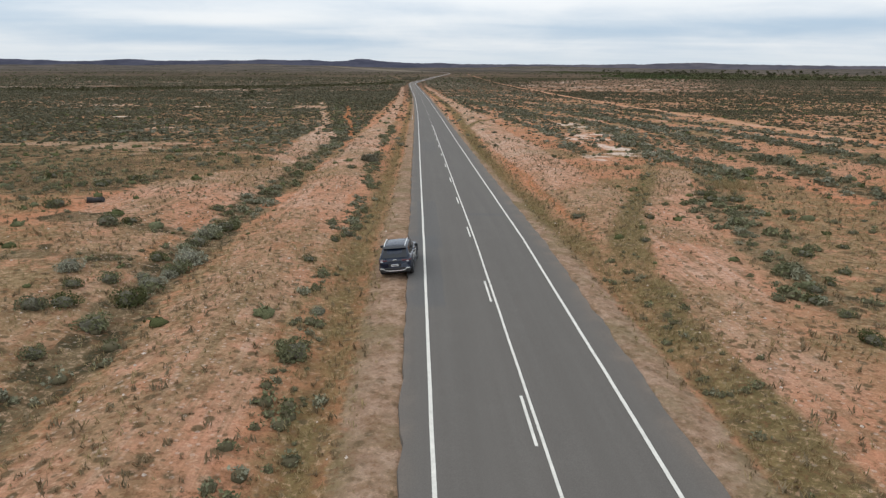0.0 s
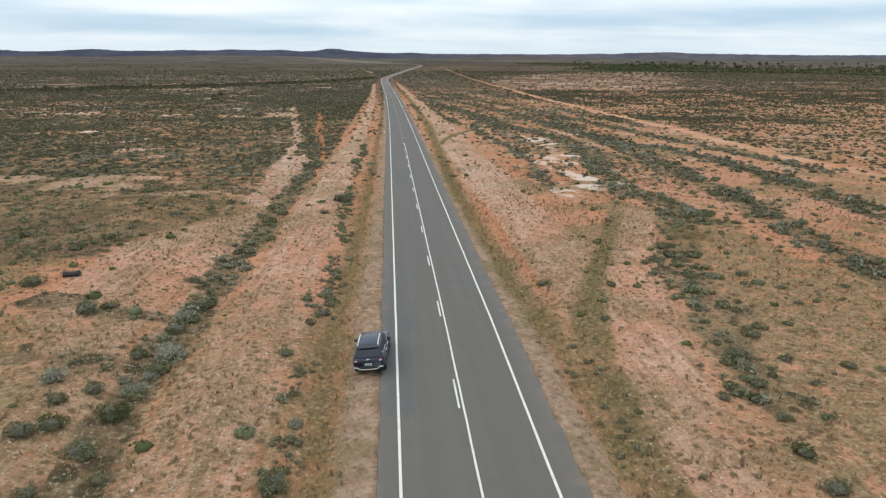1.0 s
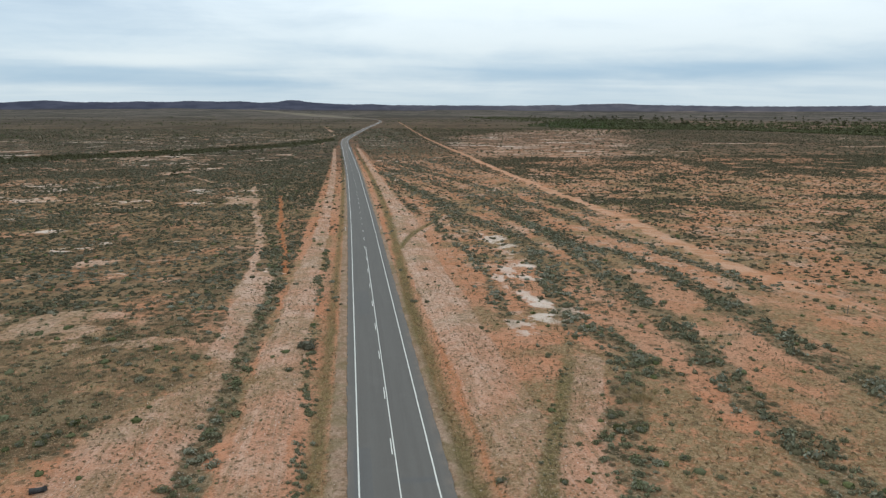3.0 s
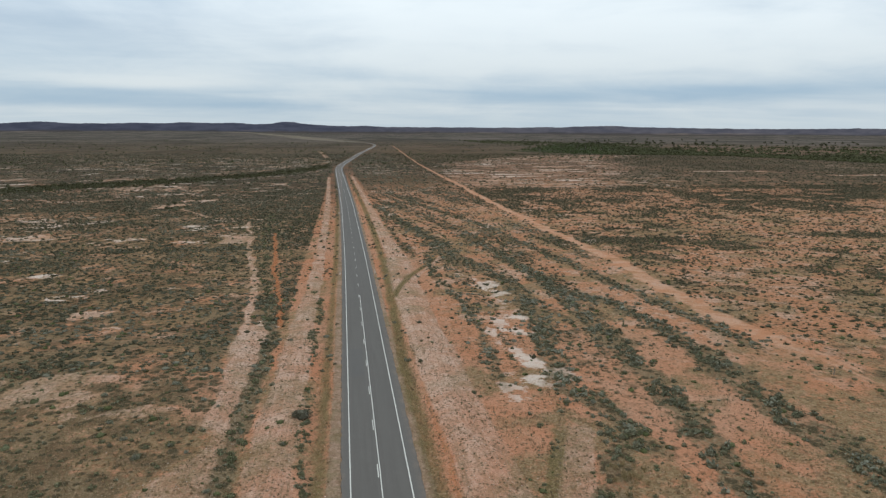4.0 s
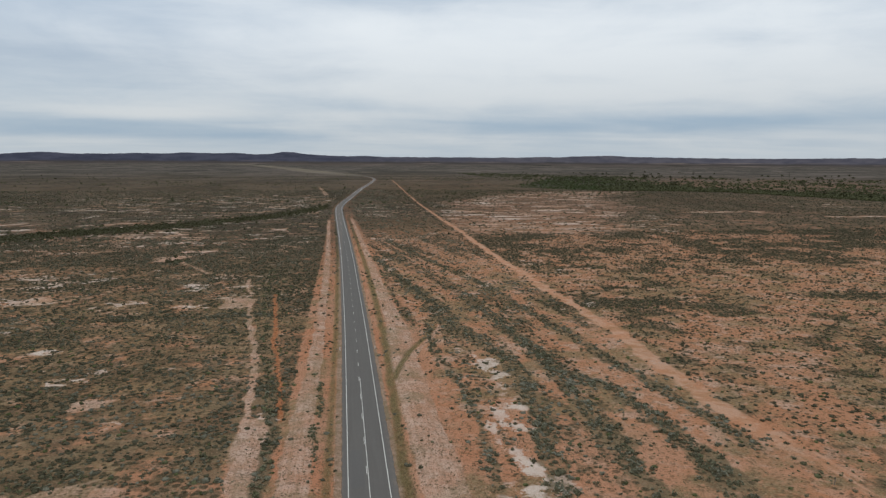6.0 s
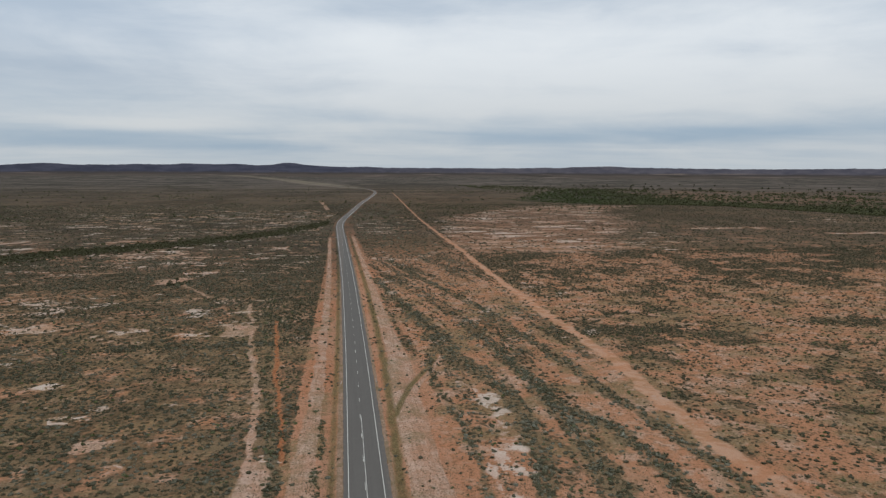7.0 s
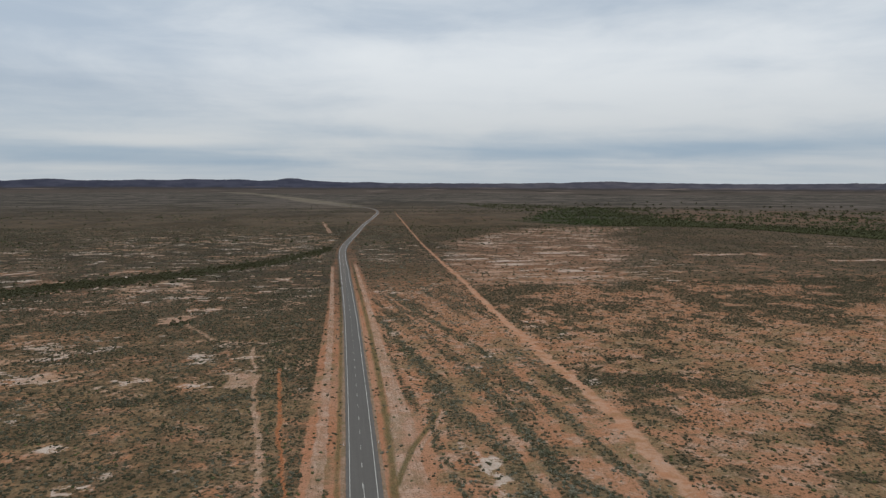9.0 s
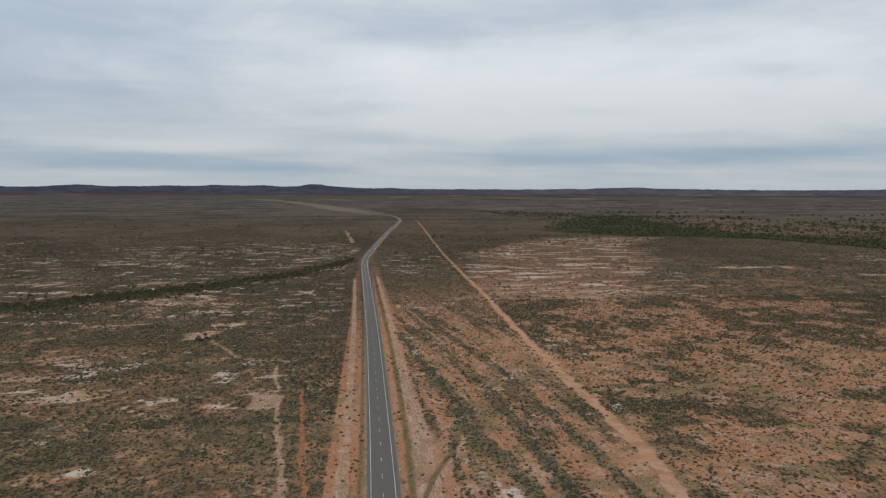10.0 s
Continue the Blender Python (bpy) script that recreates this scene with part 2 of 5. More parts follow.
def plan(x, y):
    """The soils and the plant cover at places of the plan, each from 0 to 1."""
    off = x - road_x(y)
    lo = fbm(x, y, 55, 11, 3)
    mid = fbm(x * 0.9, y * 0.8, 12, 21, 5)
    small = fbm(x, y, 4.5, 31, 3)
    m = {}
    m["gravel"] = step(np.abs(off), np.interp(y, [40, 90], [6.7, 6.0]), np.interp(y, [40, 90], [5.6, 5.0])) * step(y, 2000, 1200)
    windrow_l = step(off, np.interp(y, [110, 150, 260], [-15.6, -13.8, -13.0]) + 3.0 * (small - .5), np.interp(y, [110, 150, 260], [-14.2, -12.4, -11.6])) * step(off, -8.8 + 2.2 * (small - .5), -10.0) * step(y, 640, 600)
    bank_r = step(off, 7.4 + 2 * (small - .5), 9.0) * step(off, 16.6 + 3 * (mid - .5), 14.6) * step(y, 28, 46) * step(y, 205, 190)
    hi = np.interp(y, [150, 200, 236, 300, 390, 640], [18, 16.5, 15, 14, 13.5, 12.5])
    bank_r2 = step(off, 9.4, 10.6) * step(off, hi + 1, hi - 1) * step(y, 160, 200) * step(y, 660, 600)
    mound = step(np.hypot(x + 97, (y - 372) / 1.5) + 10 * (small - .5), 11, 7)
    mound = np.maximum(mound, band(x, y, [318, 342, 372], [-67.5, -79.8, -97], 1.6, 1.0) * 0.9)
    mound = np.maximum(mound, 0.9 * step(np.hypot((x + 43) / 7, (y - 246) / 17) + 1.2 * (small - .5), 1.05, 0.8))
    spur = 0.8 * step(np.abs(x - np.interp(y, [1060, 1420], [-28, -52])), 5, 3) * step(y, 1060, 1080) * step(y, 1420, 1400)
    # bare stony ground between the bush row and the western shrubs
    reach = np.interp(y, [30, 42, 50, 58, 65, 72, 80, 95, 112, 127], [-22, -27.5, -29.5, -27.8, -24.5, -21, -20.3, -21.7, -23.8, -22.5]) - 4 * (mid - .5)
    west_bare = 0.95 * step(x, reach - 1.2, reach + 1.2) * step(x, -16, -17.4) * step(y, 18, 26) * step(y, 132, 122)
    for cx, cy, rx, ry in ((-46, 95, 5, 5), (-33, 85, 5, 2), (-58, 140, 5, 4), (-60, 100, 5, 4)):
        west_bare = np.maximum(west_bare, 0.75 * step(np.hypot((x - cx) / rx, (y - cy) / ry) + 2.4 * (small - .5) + 1.6 * (mid - .5), 1.2, 0.75))
    m["pink"] = np.maximum.reduce([mound, spur, windrow_l, bank_r, bank_r2, band(x, y, *PINK_R, 2.4), 1.0 * band(x, y, *PALE_L, 1.0, 1.8), west_bare, band(x - 2.2, y, *CUT_R, 0.8, 0.4)])
    olive_l = 0.85 * np.exp(-((off + np.interp(y, [40, 80], [7.1, 6.7]) - 0.004 * np.maximum(y - 60, 0) + 0.7 * (small - .5)) / np.interp(y, [40, 80], [1.35, 0.95])) ** 2) * step(y, 800, 500)
    right = np.interp(y, [0, 30, 50, 100, 130, 190, 275, 470], [7.4, 7.2, 6.3, 6.0, 6.8, 8.3, 9.0, 8.6])
    olive_r = np.exp(-((off - right + 0.9 * (small - .5)) / 1.15) ** 2) * step(y, 800, 500)
    m["olive"] = np.clip(np.maximum.reduce([olive_l, olive_r, 0.95 * band(x, y, *DRAIN_R, np.interp(y, [35, 50], [1.45, 0.9])), band(x, y, *CUT_R, 0.85, 0.3), 0.55 * band(x, y, [282, 290, 316, 353], [-9, -17, -35, -53], 1.4, 0.6)]), 0, 1)
    m["red"] = np.maximum(band(x, y, *RED_L, 0.75, 1.2), 0.6 * np.exp(-((off - 8.1 + 1.2 * (small - .5)) / 0.7) ** 2) * step(y, 35, 45) * step(y, 120, 75))
    m["red"] = np.maximum(m["red"], 0.5 * step(mid, 0.42, 0.58) * np.exp(-((x + 19.2 + 1.6 * (small - .5)) / 0.9) ** 2) * step(y, 20, 30) * step(y, 110, 70))
    ruts = np.abs(np.abs(x - along(y, *TRACK) - 1.5) - 1.0)
    m["track"] = np.maximum(band(x, y, *TRACK, np.interp(y, [150, 400, 800], [2.8, 2.3, 1.5]), 2.0, 5, 1.6) * step(y, 75, 120), 0.75 * step(ruts, 0.55, 0.25) * step(y, 130, 110) * step(y, 10, 20))
    # salt pans
    warp = 7 * (mid - .5)
    m["salt"] = np.zeros_like(x)
    for cx, cy, rx, ry in SALT_EAST + SALT_WEST + SALT_FAR:
        r = np.hypot((x - cx + 0.5 * warp * min(1, rx / 5)) / rx, (y - cy + 0.8 * warp * ry / rx * min(1, rx / 5)) / ry) + 2.2 * (small - .5) + 1.6 * (mid - .5)
        m["salt"] = np.maximum(m["salt"], step(r, 1.45, 0.35))
    pans = step(fbm(x * 0.6, y, 22, 47, 5), 0.60, 0.68) * step(y, 105, 150) * step(y, 900, 500) * np.where(x < 0, 0.8, 0.35) * step(np.abs(off), 20, 30)
    m["salt"] = np.maximum(m["salt"], 0.75 * pans * step(fbm(x, y * 1.5, 5, 49, 4), 0.48, 0.62)) * step(np.abs(off), 14, 17)
    m["salt"] = m["salt"] * np.where(x < 0, step(fbm(x * 0.6, y * 1.4, 3.2, 43, 4), 0.40, 0.58), 1.0)
    # plants
    strips = np.maximum.reduce([0.62 * band(x, y, *STRIP_A, 2.5, 2.2), 0.62 * band(x, y, *STRIP_B, 3.0, 2.6), 0.5 * band(x, y, *STRIP_C, 1.2, 2.0), 0.6 * band(x, y, *STRIP_D, np.interp(y, [120, 240], [2.0, 2.8]), 1.8),
                                0.62 * band(x, y, *STRIP_E, np.interp(y, [100, 160, 200, 250, 300], [2.2, 2.6, 4.4, 3.4, 2.6]), 3.2), np.interp(y, [110, 150], [0.7, 0.5]) * band(x, y, *ROW_L, np.interp(y, [130, 160], [1.2, 2.4]), 1.2), 0.6 * band(x, y, *CLUSTER, 2.0, 2.4)])
    west = step(x, reach + 1.0, reach - 1.5) * step(y, 45, 60) + step(x, -14.5, -17) * step(y, 124, 134) + step(x, -17, -22) * step(mid, 0.45, 0.56) * 0.8 * step(y, 60, 45)
    east = step(x, 84, 92) * (0.45 + 0.55 * step(y + 0.2 * x, 190, 330)) + step(off, 13, 17) * step(y, 188, 215) + step(x, 15, 24)
    for cx, cy, rx, ry in ((-27, 43, 4, 2.4), (-21.6, 41, 3, 1.3), (-22, 34, 4.5, 1.4)):
        strips = np.maximum(strips, 0.55 * step(np.hypot((x - cx) / rx, (y - cy) / ry) + 1.4 * (small - .5), 1.15, 0.7))
    field = np.clip(np.clip(west, 0, 1) + np.clip(east, 0, 1), 0, 1)
    u = lane(x, y)
    lanes = step(fbm(u + 1.5 * (small - .5), y * 0.07, 5.6, 51, 3), 0.47, 0.60)
    patch = 0.46 * mid + 0.24 * lo + 0.30 * small
    patchy = step(patch, 0.44, 0.56)
    corridor = (off > 12) & (x < along(y, *TRACK) - 3)
    inside = np.where(y < 190, 0.12 + 0.34 * lanes * step(y, 60, 100), 0.26 + 0.50 * lanes * (0.4 + 0.6 * patchy))
    inside = inside + step(y + 150 * (mid - .5), 380, 600) * (0.72 - inside)
    beyond = 0.28 + 0.66 * step(patch + 0.07 * np.clip((y - 330) / 250, -1, 1), 0.46, 0.57)
    m["veg"] = np.clip(np.maximum(strips, field * np.where(x < 0, 0.44 + 0.54 * step(0.34 * mid + 0.40 * fbm(x * 0.45, y, 30, 13, 4) + 0.26 * small, 0.43, 0.53), np.where(corridor, inside, beyond))), 0, 1)
    far = step(y, 500, 1000)
    edge = 0.16 * (fbm(x, y, 150, 46, 4) - .5)
    side = x / np.maximum(y, 1) + edge
    start = np.interp(y, [480, 700, 900, 1150], [0.17, 0.13, 0.13, 0.26])
    m["clay"] = step(side, start, start + 0.045) * step(y, 430, 560) * step(y + 700 * edge, 1230, 1120) * step(side, 0.50, 0.40)
    m["veg"] = m["veg"] * (1 - far) + far * np.clip(0.75 + 0.6 * (lo - .5), 0, 1)
    line = np.interp(x, [-2500, -811, -420, -155, 0, 72], [5200, 4900, 3875, 2940, 2460, 2235])
    m["straw"] = step(np.abs(y - line - 120 + 300 * (fbm(x, y, 400, 68, 3) - .5)), 300, 120) * step(x, 90, 30) * step(y, 2100, 2300)
    wood = 0.8 * np.exp(-(creek(x, y) / 20) ** 2) * step(x, -18, -30)
    m["green"], m["wood"] = wood, belt(x, y)
    m["veg"] = np.maximum.reduce([m["veg"], 0.6 * m["green"], m["wood"]])
    clear = np.maximum.reduce([m["gravel"], 0.93 * m["pink"], m["salt"], m["track"], step(np.abs(off), 7.5, 6.5), 0.9 * m["red"]])
    clear = np.where(strips > 0.3, np.maximum(m["gravel"], m["track"]) * 0.9, clear)
    m["veg"] = m["veg"] * (1 - clear) * (1 - 0.6 * m["clay"])
    m["under"] = step(1.5 * strips + 0.8 * (mid - .5), 0.35, 0.75) * (1 - m["track"])
    m["litter"] = m["veg"] * np.where(x < 0, 1.25, 1.0)
    # sparse dry grass over the open red ground near the road
    m["dry"] = np.clip(step(fbm(x, y, 9, 77, 3) + 0.36 * step(x - 8 - 0.26 * y, 0, 5) * step(y, 90, 64) * (1 - 0.75 * step(x, np.interp(y, [20, 30, 48, 60, 80], [22, 25, 31, 33, 33]), np.interp(y, [20, 30, 48, 60, 80], [25, 28, 34, 36, 36])) * step(x, 64, 58)) + 0.08 * step(x, -8, -12) * step(y, 70, 45) + 0.16 * step(x, -18, -30), 0.46, 0.64) * step(y, 420, 240) * step(np.abs(off), 6.5, 9), 0, 1)
    return m


def land_z(x, y):
    off = x - road_x(y)
    z = base_z(y) + 0.9 * step(x, -15, -24) * step(y, 170, 60) + 0.5 * (fbm(x, y, 40, 5, 3) - .5) * step(np.abs(off), 10, 30)
    fade = step(y, 700, 350)
    z = z + fade * (0.42 * np.exp(-((off + 12) / 2.3) ** 2) - 0.30 * np.exp(-((off + 7.0) / 1.4) ** 2) - 0.30 * np.exp(-((off + 17) / 1.6) ** 2) * step(y, 160, 130))
    z = z + fade * (0.5 * np.exp(-((off - 11.5) / 2.4) ** 2) * step(y, 30, 50) - 0.32 * np.exp(-((off - 6.6) / 1.3) ** 2))
    z = z - 0.35 * band(x, y, *CUT_R, 0.9, 0.2) - 0.25 * band(x, y, *RED_L, 0.8, 0.6)
    z = z + 0.10 * (fbm(x, y, 1.6, 8, 3) - .5) * step(np.abs(off), 4.6, 6.5) * step(y, 300, 150)
    bed = step(np.abs(off), 4.9, 4.1)
    z = z - bed * 0.16
    # low rises far out
    far = step(np.hypot(x, y), 2600, 4300)
    return z + far * (2 + 26 * fbm(x, y, 900, 91, 4) ** 2 * (1 + 0.6 * step(x, 300, -900)))


# ---------------------------------------------------------------- materials
def make_ground():
    m, n = material("red_desert_soil")
    p = n.coords()
    n1, n2, n3, n4 = n.noise(p, 0.03, 4), n.noise(p, 0.22, 5, 0.6), n.noise(p, 1.7, 5, 0.65), n.noise(p, 9.0, 4, 0.7)
    mottle, patch = n.noise(p, 0.75, 6, 0.72), n.noise(p, 0.13, 6, 0.68)

    def times(*values):
        out = values[0]
        for v in values[1:]:
            out = n.math("MULTIPLY", out, v)
        return out

    def spots(scale, big, small, channel, chance):
        """Round specks on some of the cells of a grid of that many to the metre."""
        cell = n.split(n.voronoi(p, scale, "Color"))[channel]
        return times(n.ramp(n.math("ADD", n.voronoi(p, scale), n.math("MULTIPLY", n.math("SUBTRACT", n3, 0.5), 0.35)), big, small), n.ramp(cell, 1 - chance - 0.03, 1 - chance + 0.03))

    # red sand, paler wind-blown sand, darker crusted soil
    hue = n.mix(n.ramp(n1, 0.38, 0.62), (0.475, 0.203, 0.108), (0.490, 0.250, 0.152))
    hue = n.mix(times(n.ramp(n2, 0.50, 0.70), 0.6), hue, (0.46, 0.275, 0.170))
    hue = n.mix(times(n.ramp(n3, 0.48, 0.72), 0.5), hue, (0.32, 0.148, 0.076))
    hue = n.mix(times(n.attr("rich"), n.ramp(n2, 0.62, 0.42, 0.25, 0.75)), hue, (0.425, 0.198, 0.102))
    chalk = n.ramp(n.noise(p, 0.16, 6, 0.7), 0.50, 0.60)
    hue = n.mix(times(chalk, n.attr("rich"), 0.8), hue, (0.52, 0.335, 0.235))
    hue = n.mix(times(n.ramp(mottle, 0.50, 0.62), 0.42), hue, (0.245, 0.128, 0.070))
    dry = times(n.attr("dry"), n.ramp(mottle, 0.32, 0.52), n.ramp(n3, 0.30, 0.50, 0.55, 1.0))
    straw = n.mix(n.ramp(n3, 0.4, 0.6), (0.155, 0.112, 0.054), (0.265, 0.190, 0.102))
    hue = n.mix(times(dry, 0.88), hue, straw)
    edge = n.math("MULTIPLY", n.math("SUBTRACT", n3, 0.5), 1.1)

    def layer(hue, name, colour, strength=1.0, sharp=0.25):
        a = n.math("ADD", n.attr(name), n.math("MULTIPLY", edge, n.ramp(n.attr(name), 0.0, 0.3)))
        return n.mix(times(n.ramp(a, 0.5 - sharp, 0.5 + sharp), strength), hue, colour)

    # stony graded banks, with long scrapes and wheel marks
    pinkish = n.mix(n.attr("drab"), n.mix(n.ramp(n2, 0.35, 0.7), (0.475, 0.222, 0.130), (0.520, 0.310, 0.210)), n.mix(n.ramp(n2, 0.35, 0.7), (0.500, 0.275, 0.185), (0.570, 0.390, 0.290)))
    pinkish = n.mix(times(n.ramp(n3, 0.5, 0.7), 0.55), pinkish, (0.30, 0.155, 0.088))
    graded = n.noise(n.scaled(p, 1.6, 0.05, 1), 1.0, 4, 0.65)
    pinkish = n.mix(times(n.ramp(graded, 0.50, 0.60), n.ramp(patch, 0.40, 0.58, 0.35, 0.9)), pinkish, (0.27, 0.168, 0.098))
    pinkish = n.mix(times(n.ramp(graded, 0.44, 0.36), 0.55), pinkish, (0.54, 0.36, 0.26))
    pinkish = n.mix(times(n.ramp(mottle, 0.50, 0.60), 0.45), pinkish, (0.225, 0.138, 0.080))
    pinkish = n.mix(times(dry, 0.55), pinkish, straw)
    pinkish = n.mix(times(n.attr("drab"), n.ramp(mottle, 0.40, 0.62, 0.45, 0.15)), pinkish, n.mix(n.ramp(n2, 0.38, 0.62), (0.42, 0.25, 0.155), (0.58, 0.40, 0.295)))
    hue = layer(hue, "pink", pinkish, n.ramp(n.noise(p, 0.10, 6, 0.7), 0.36, 0.56, 0.55, 0.95))
    hue = layer(hue, "track", n.mix(n.ramp(n2, 0.4, 0.6), (0.48, 0.225, 0.120), (0.50, 0.290, 0.185)), n.ramp(n2, 0.35, 0.6, 0.5, 0.95))
    hue = layer(hue, "red", n.mix(n.ramp(n3, 0.4, 0.65), (0.37, 0.115, 0.042), (0.41, 0.175, 0.08)), 0.85)
    gravel = n.mix(n.ramp(n3, 0.35, 0.65), (0.285, 0.190, 0.130), (0.390, 0.278, 0.200))
    gravel = n.mix(times(n.ramp(n4, 0.52, 0.68), 0.7), gravel, (0.17, 0.120, 0.076))
    gravel = n.mix(times(n.ramp(mottle, 0.46, 0.58), 0.6), gravel, (0.205, 0.132, 0.076))
    gravel = n.mix(times(n.ramp(n2, 0.48, 0.62), 0.65), gravel, (0.165, 0.138, 0.072))
    hue = layer(hue, "gravel", gravel, 0.9)
    hue = layer(hue, "olive", n.mix(n.ramp(n3, 0.35, 0.7), (0.105, 0.088, 0.036), (0.200, 0.150, 0.068)), n.ramp(n2, 0.35, 0.55, 0.65, 0.92), 0.42)
    torn = n.noise(n.scaled(p, 0.34, 0.40, 1), 1.0, 7, 0.72)
    crust = n.math("ADD", n.attr("salt"), n.math("MULTIPLY", n.math("SUBTRACT", torn, 0.53), 7.0))
    crust = times(n.ramp(crust, 0.42, 0.62), n.ramp(n.attr("salt"), 0.02, 0.2))
    hue = n.mix(times(crust, n.ramp(n2, 0.35, 0.6, 0.6, 0.92)), hue, n.mix(n.ramp(n.math("ADD", n.attr("salt"), n.math("MULTIPLY", n.math("SUBTRACT", n3, 0.5), 1.2)), 0.35, 1.05), (0.48, 0.315, 0.228), (0.61, 0.49, 0.40)))

    # leaf litter, low dead scrub and small shrubs between the larger ones
    litter = n.mix(n.ramp(n3, 0.35, 0.68), (0.066, 0.049, 0.027), (0.138, 0.095, 0.054))
    litter = n.mix(times(n.ramp(patch, 0.46, 0.58), 0.8), litter, n.mix(n3, (0.135, 0.100, 0.054), (0.23, 0.170, 0.100)))
    wave = n.math("ADD", n.math("MULTIPLY", n.math("SUBTRACT", n3, 0.5), 1.1), n.math("MULTIPLY", n.math("SUBTRACT", n2, 0.5), 1.7))
    cover = times(n.ramp(n.math("ADD", n.attr("litter"), wave), 0.34, 0.72), n.ramp(n.attr("litter"), 0.02, 0.2))
    hue = n.mix(times(cover, 0.80), hue, litter)
    hue = n.mix(times(n.attr("under"), n.ramp(n2, 0.35, 0.6, 0.5, 0.95), n.ramp(n3, 0.36, 0.58, 0.15, 0.9)), hue, n.mix(n.ramp(n3, 0.35, 0.65), (0.120, 0.096, 0.052), (0.220, 0.160, 0.092)))
    bare = n.math("SUBTRACT", 1.0, n.math("MAXIMUM", n.attr("track"), n.math("MAXIMUM", n.math("MULTIPLY", n.attr("gravel"), 0.4), crust)))
    hue = n.mix(times(spots(3.3, 0.36, 0.18, 0, 0.45), bare, n.ramp(n.attr("far"), 0.1, 0.5, 0.75, 0.0)), hue, (0.135, 0.094, 0.054))
    hue = n.mix(times(spots(1.7, 0.40, 0.22, 1, 0.5), bare, 0.85), hue, (0.115, 0.084, 0.046))
    hue = n.mix(times(spots(0.83, 0.42, 0.26, 0, 0.55), bare, n.ramp(n.attr("litter"), 0.0, 0.4, 0.25, 0.95)), hue, (0.062, 0.053, 0.030))
    hue = n.mix(times(spots(0.52, 0.44, 0.30, 2, 0.6), n.ramp(n.attr("litter"), 0.12, 0.55), 0.9), hue, (0.056, 0.050, 0.028))
    stone = times(n.ramp(n.split(n.voronoi(p, 4.5, "Color"))[0], 0.72, 0.80), n.ramp(n.voronoi(p, 4.5), 0.42, 0.25))
    hue = n.mix(times(stone, n.math("MAXIMUM", n.attr("pink"), 0.25), 0.4), hue, (0.54, 0.43, 0.35))

    # the far plain: grey-brown scrub, pale claypans, dark bushes
    scrub = n.mix(n.ramp(n.noise(n.scaled(p, 0.006, 0.0028, 1), 1.0, 6, 0.68), 0.42, 0.60), (0.050, 0.046, 0.036), (0.100, 0.080, 0.059))
    scrub = n.mix(times(n.ramp(n.noise(p, 0.055, 6, 0.72), 0.52, 0.62), 0.5), scrub, (0.140, 0.094, 0.062))
    scrub = n.mix(times(n.ramp(n.noise(n.scaled(p, 0.021, 0.012, 1), 1.0, 6, 0.7), 0.55, 0.64), 0.7), scrub, (0.040, 0.041, 0.029))
    hue = n.mix(times(n.attr("far"), n.ramp(n1, 0.35, 0.7, 0.74, 0.97), n.ramp(patch, 0.62, 0.40, 0.76, 1.0)), hue, scrub)
    hue = n.mix(times(n.attr("green"), 0.85), hue, (0.054, 0.050, 0.028))
    streak = n.noise(n.scaled(p, 0.042, 0.075, 1), 1.0, 7, 0.68)
    speck = n.noise(n.scaled(p, 0.26, 0.30, 1), 1.0, 5, 0.7)
    pale = n.math("ADD", n.math("MULTIPLY", streak, 0.72), n.math("ADD", n.math("MULTIPLY", speck, 0.28), n.math("MULTIPLY", n.math("SUBTRACT", n.attr("pale"), 1.0), 0.13)))
    pale = times(n.ramp(pale, 0.518, 0.548), n.ramp(n.attr("pale"), 0.0, 0.15))
    hue = n.mix(times(pale, n.ramp(n2, 0.35, 0.6, 0.6, 0.95)), hue, n.mix(n.ramp(n.noise(p, 0.02, 4), 0.42, 0.6), (0.45, 0.265, 0.165), (0.58, 0.46, 0.37)))
    sheet = n.math("ADD", n.math("MULTIPLY", n.noise(n.scaled(p, 0.018, 0.055, 1), 1.0, 7, 0.62), 0.8), n.math("MULTIPLY", speck, 0.2))
    hue = n.mix(times(n.attr("clay"), n.ramp(n.noise(p, 0.011, 5, 0.6), 0.48, 0.62), 0.5), hue, n.mix(n3, (0.20, 0.108, 0.066), (0.29, 0.165, 0.105)))
    hue = n.mix(times(n.attr("clay"), n.ramp(sheet, 0.535, 0.560), 0.88), hue, n.mix(n.ramp(n.noise(p, 0.013, 4), 0.42, 0.58), (0.46, 0.285, 0.195), (0.56, 0.43, 0.34)))
    hue = n.mix(times(spots(0.31, 0.42, 0.26, 2, 0.6), n.attr("far"), 0.8), hue, (0.046, 0.041, 0.026))
    hue = n.mix(times(n.attr("wood"), n.ramp(n1, 0.35, 0.6, 0.6, 0.95)), hue, (0.048, 0.050, 0.028))
    # distance haze put into the ground colour: a paler grey-brown far out
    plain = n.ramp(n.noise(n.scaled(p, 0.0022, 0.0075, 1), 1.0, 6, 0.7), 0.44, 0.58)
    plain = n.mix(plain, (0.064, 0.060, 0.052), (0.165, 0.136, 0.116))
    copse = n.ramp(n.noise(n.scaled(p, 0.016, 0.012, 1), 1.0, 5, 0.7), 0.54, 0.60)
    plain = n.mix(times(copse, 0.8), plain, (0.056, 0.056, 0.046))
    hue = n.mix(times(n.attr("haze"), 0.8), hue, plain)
    rust = times(n.attr("rust"), n.ramp(n.noise(n.scaled(p, 0.012, 0.010, 1), 1.0, 6, 0.7), 0.46, 0.58))
    hue = n.mix(times(rust, 0.6), hue, (0.205, 0.120, 0.078))
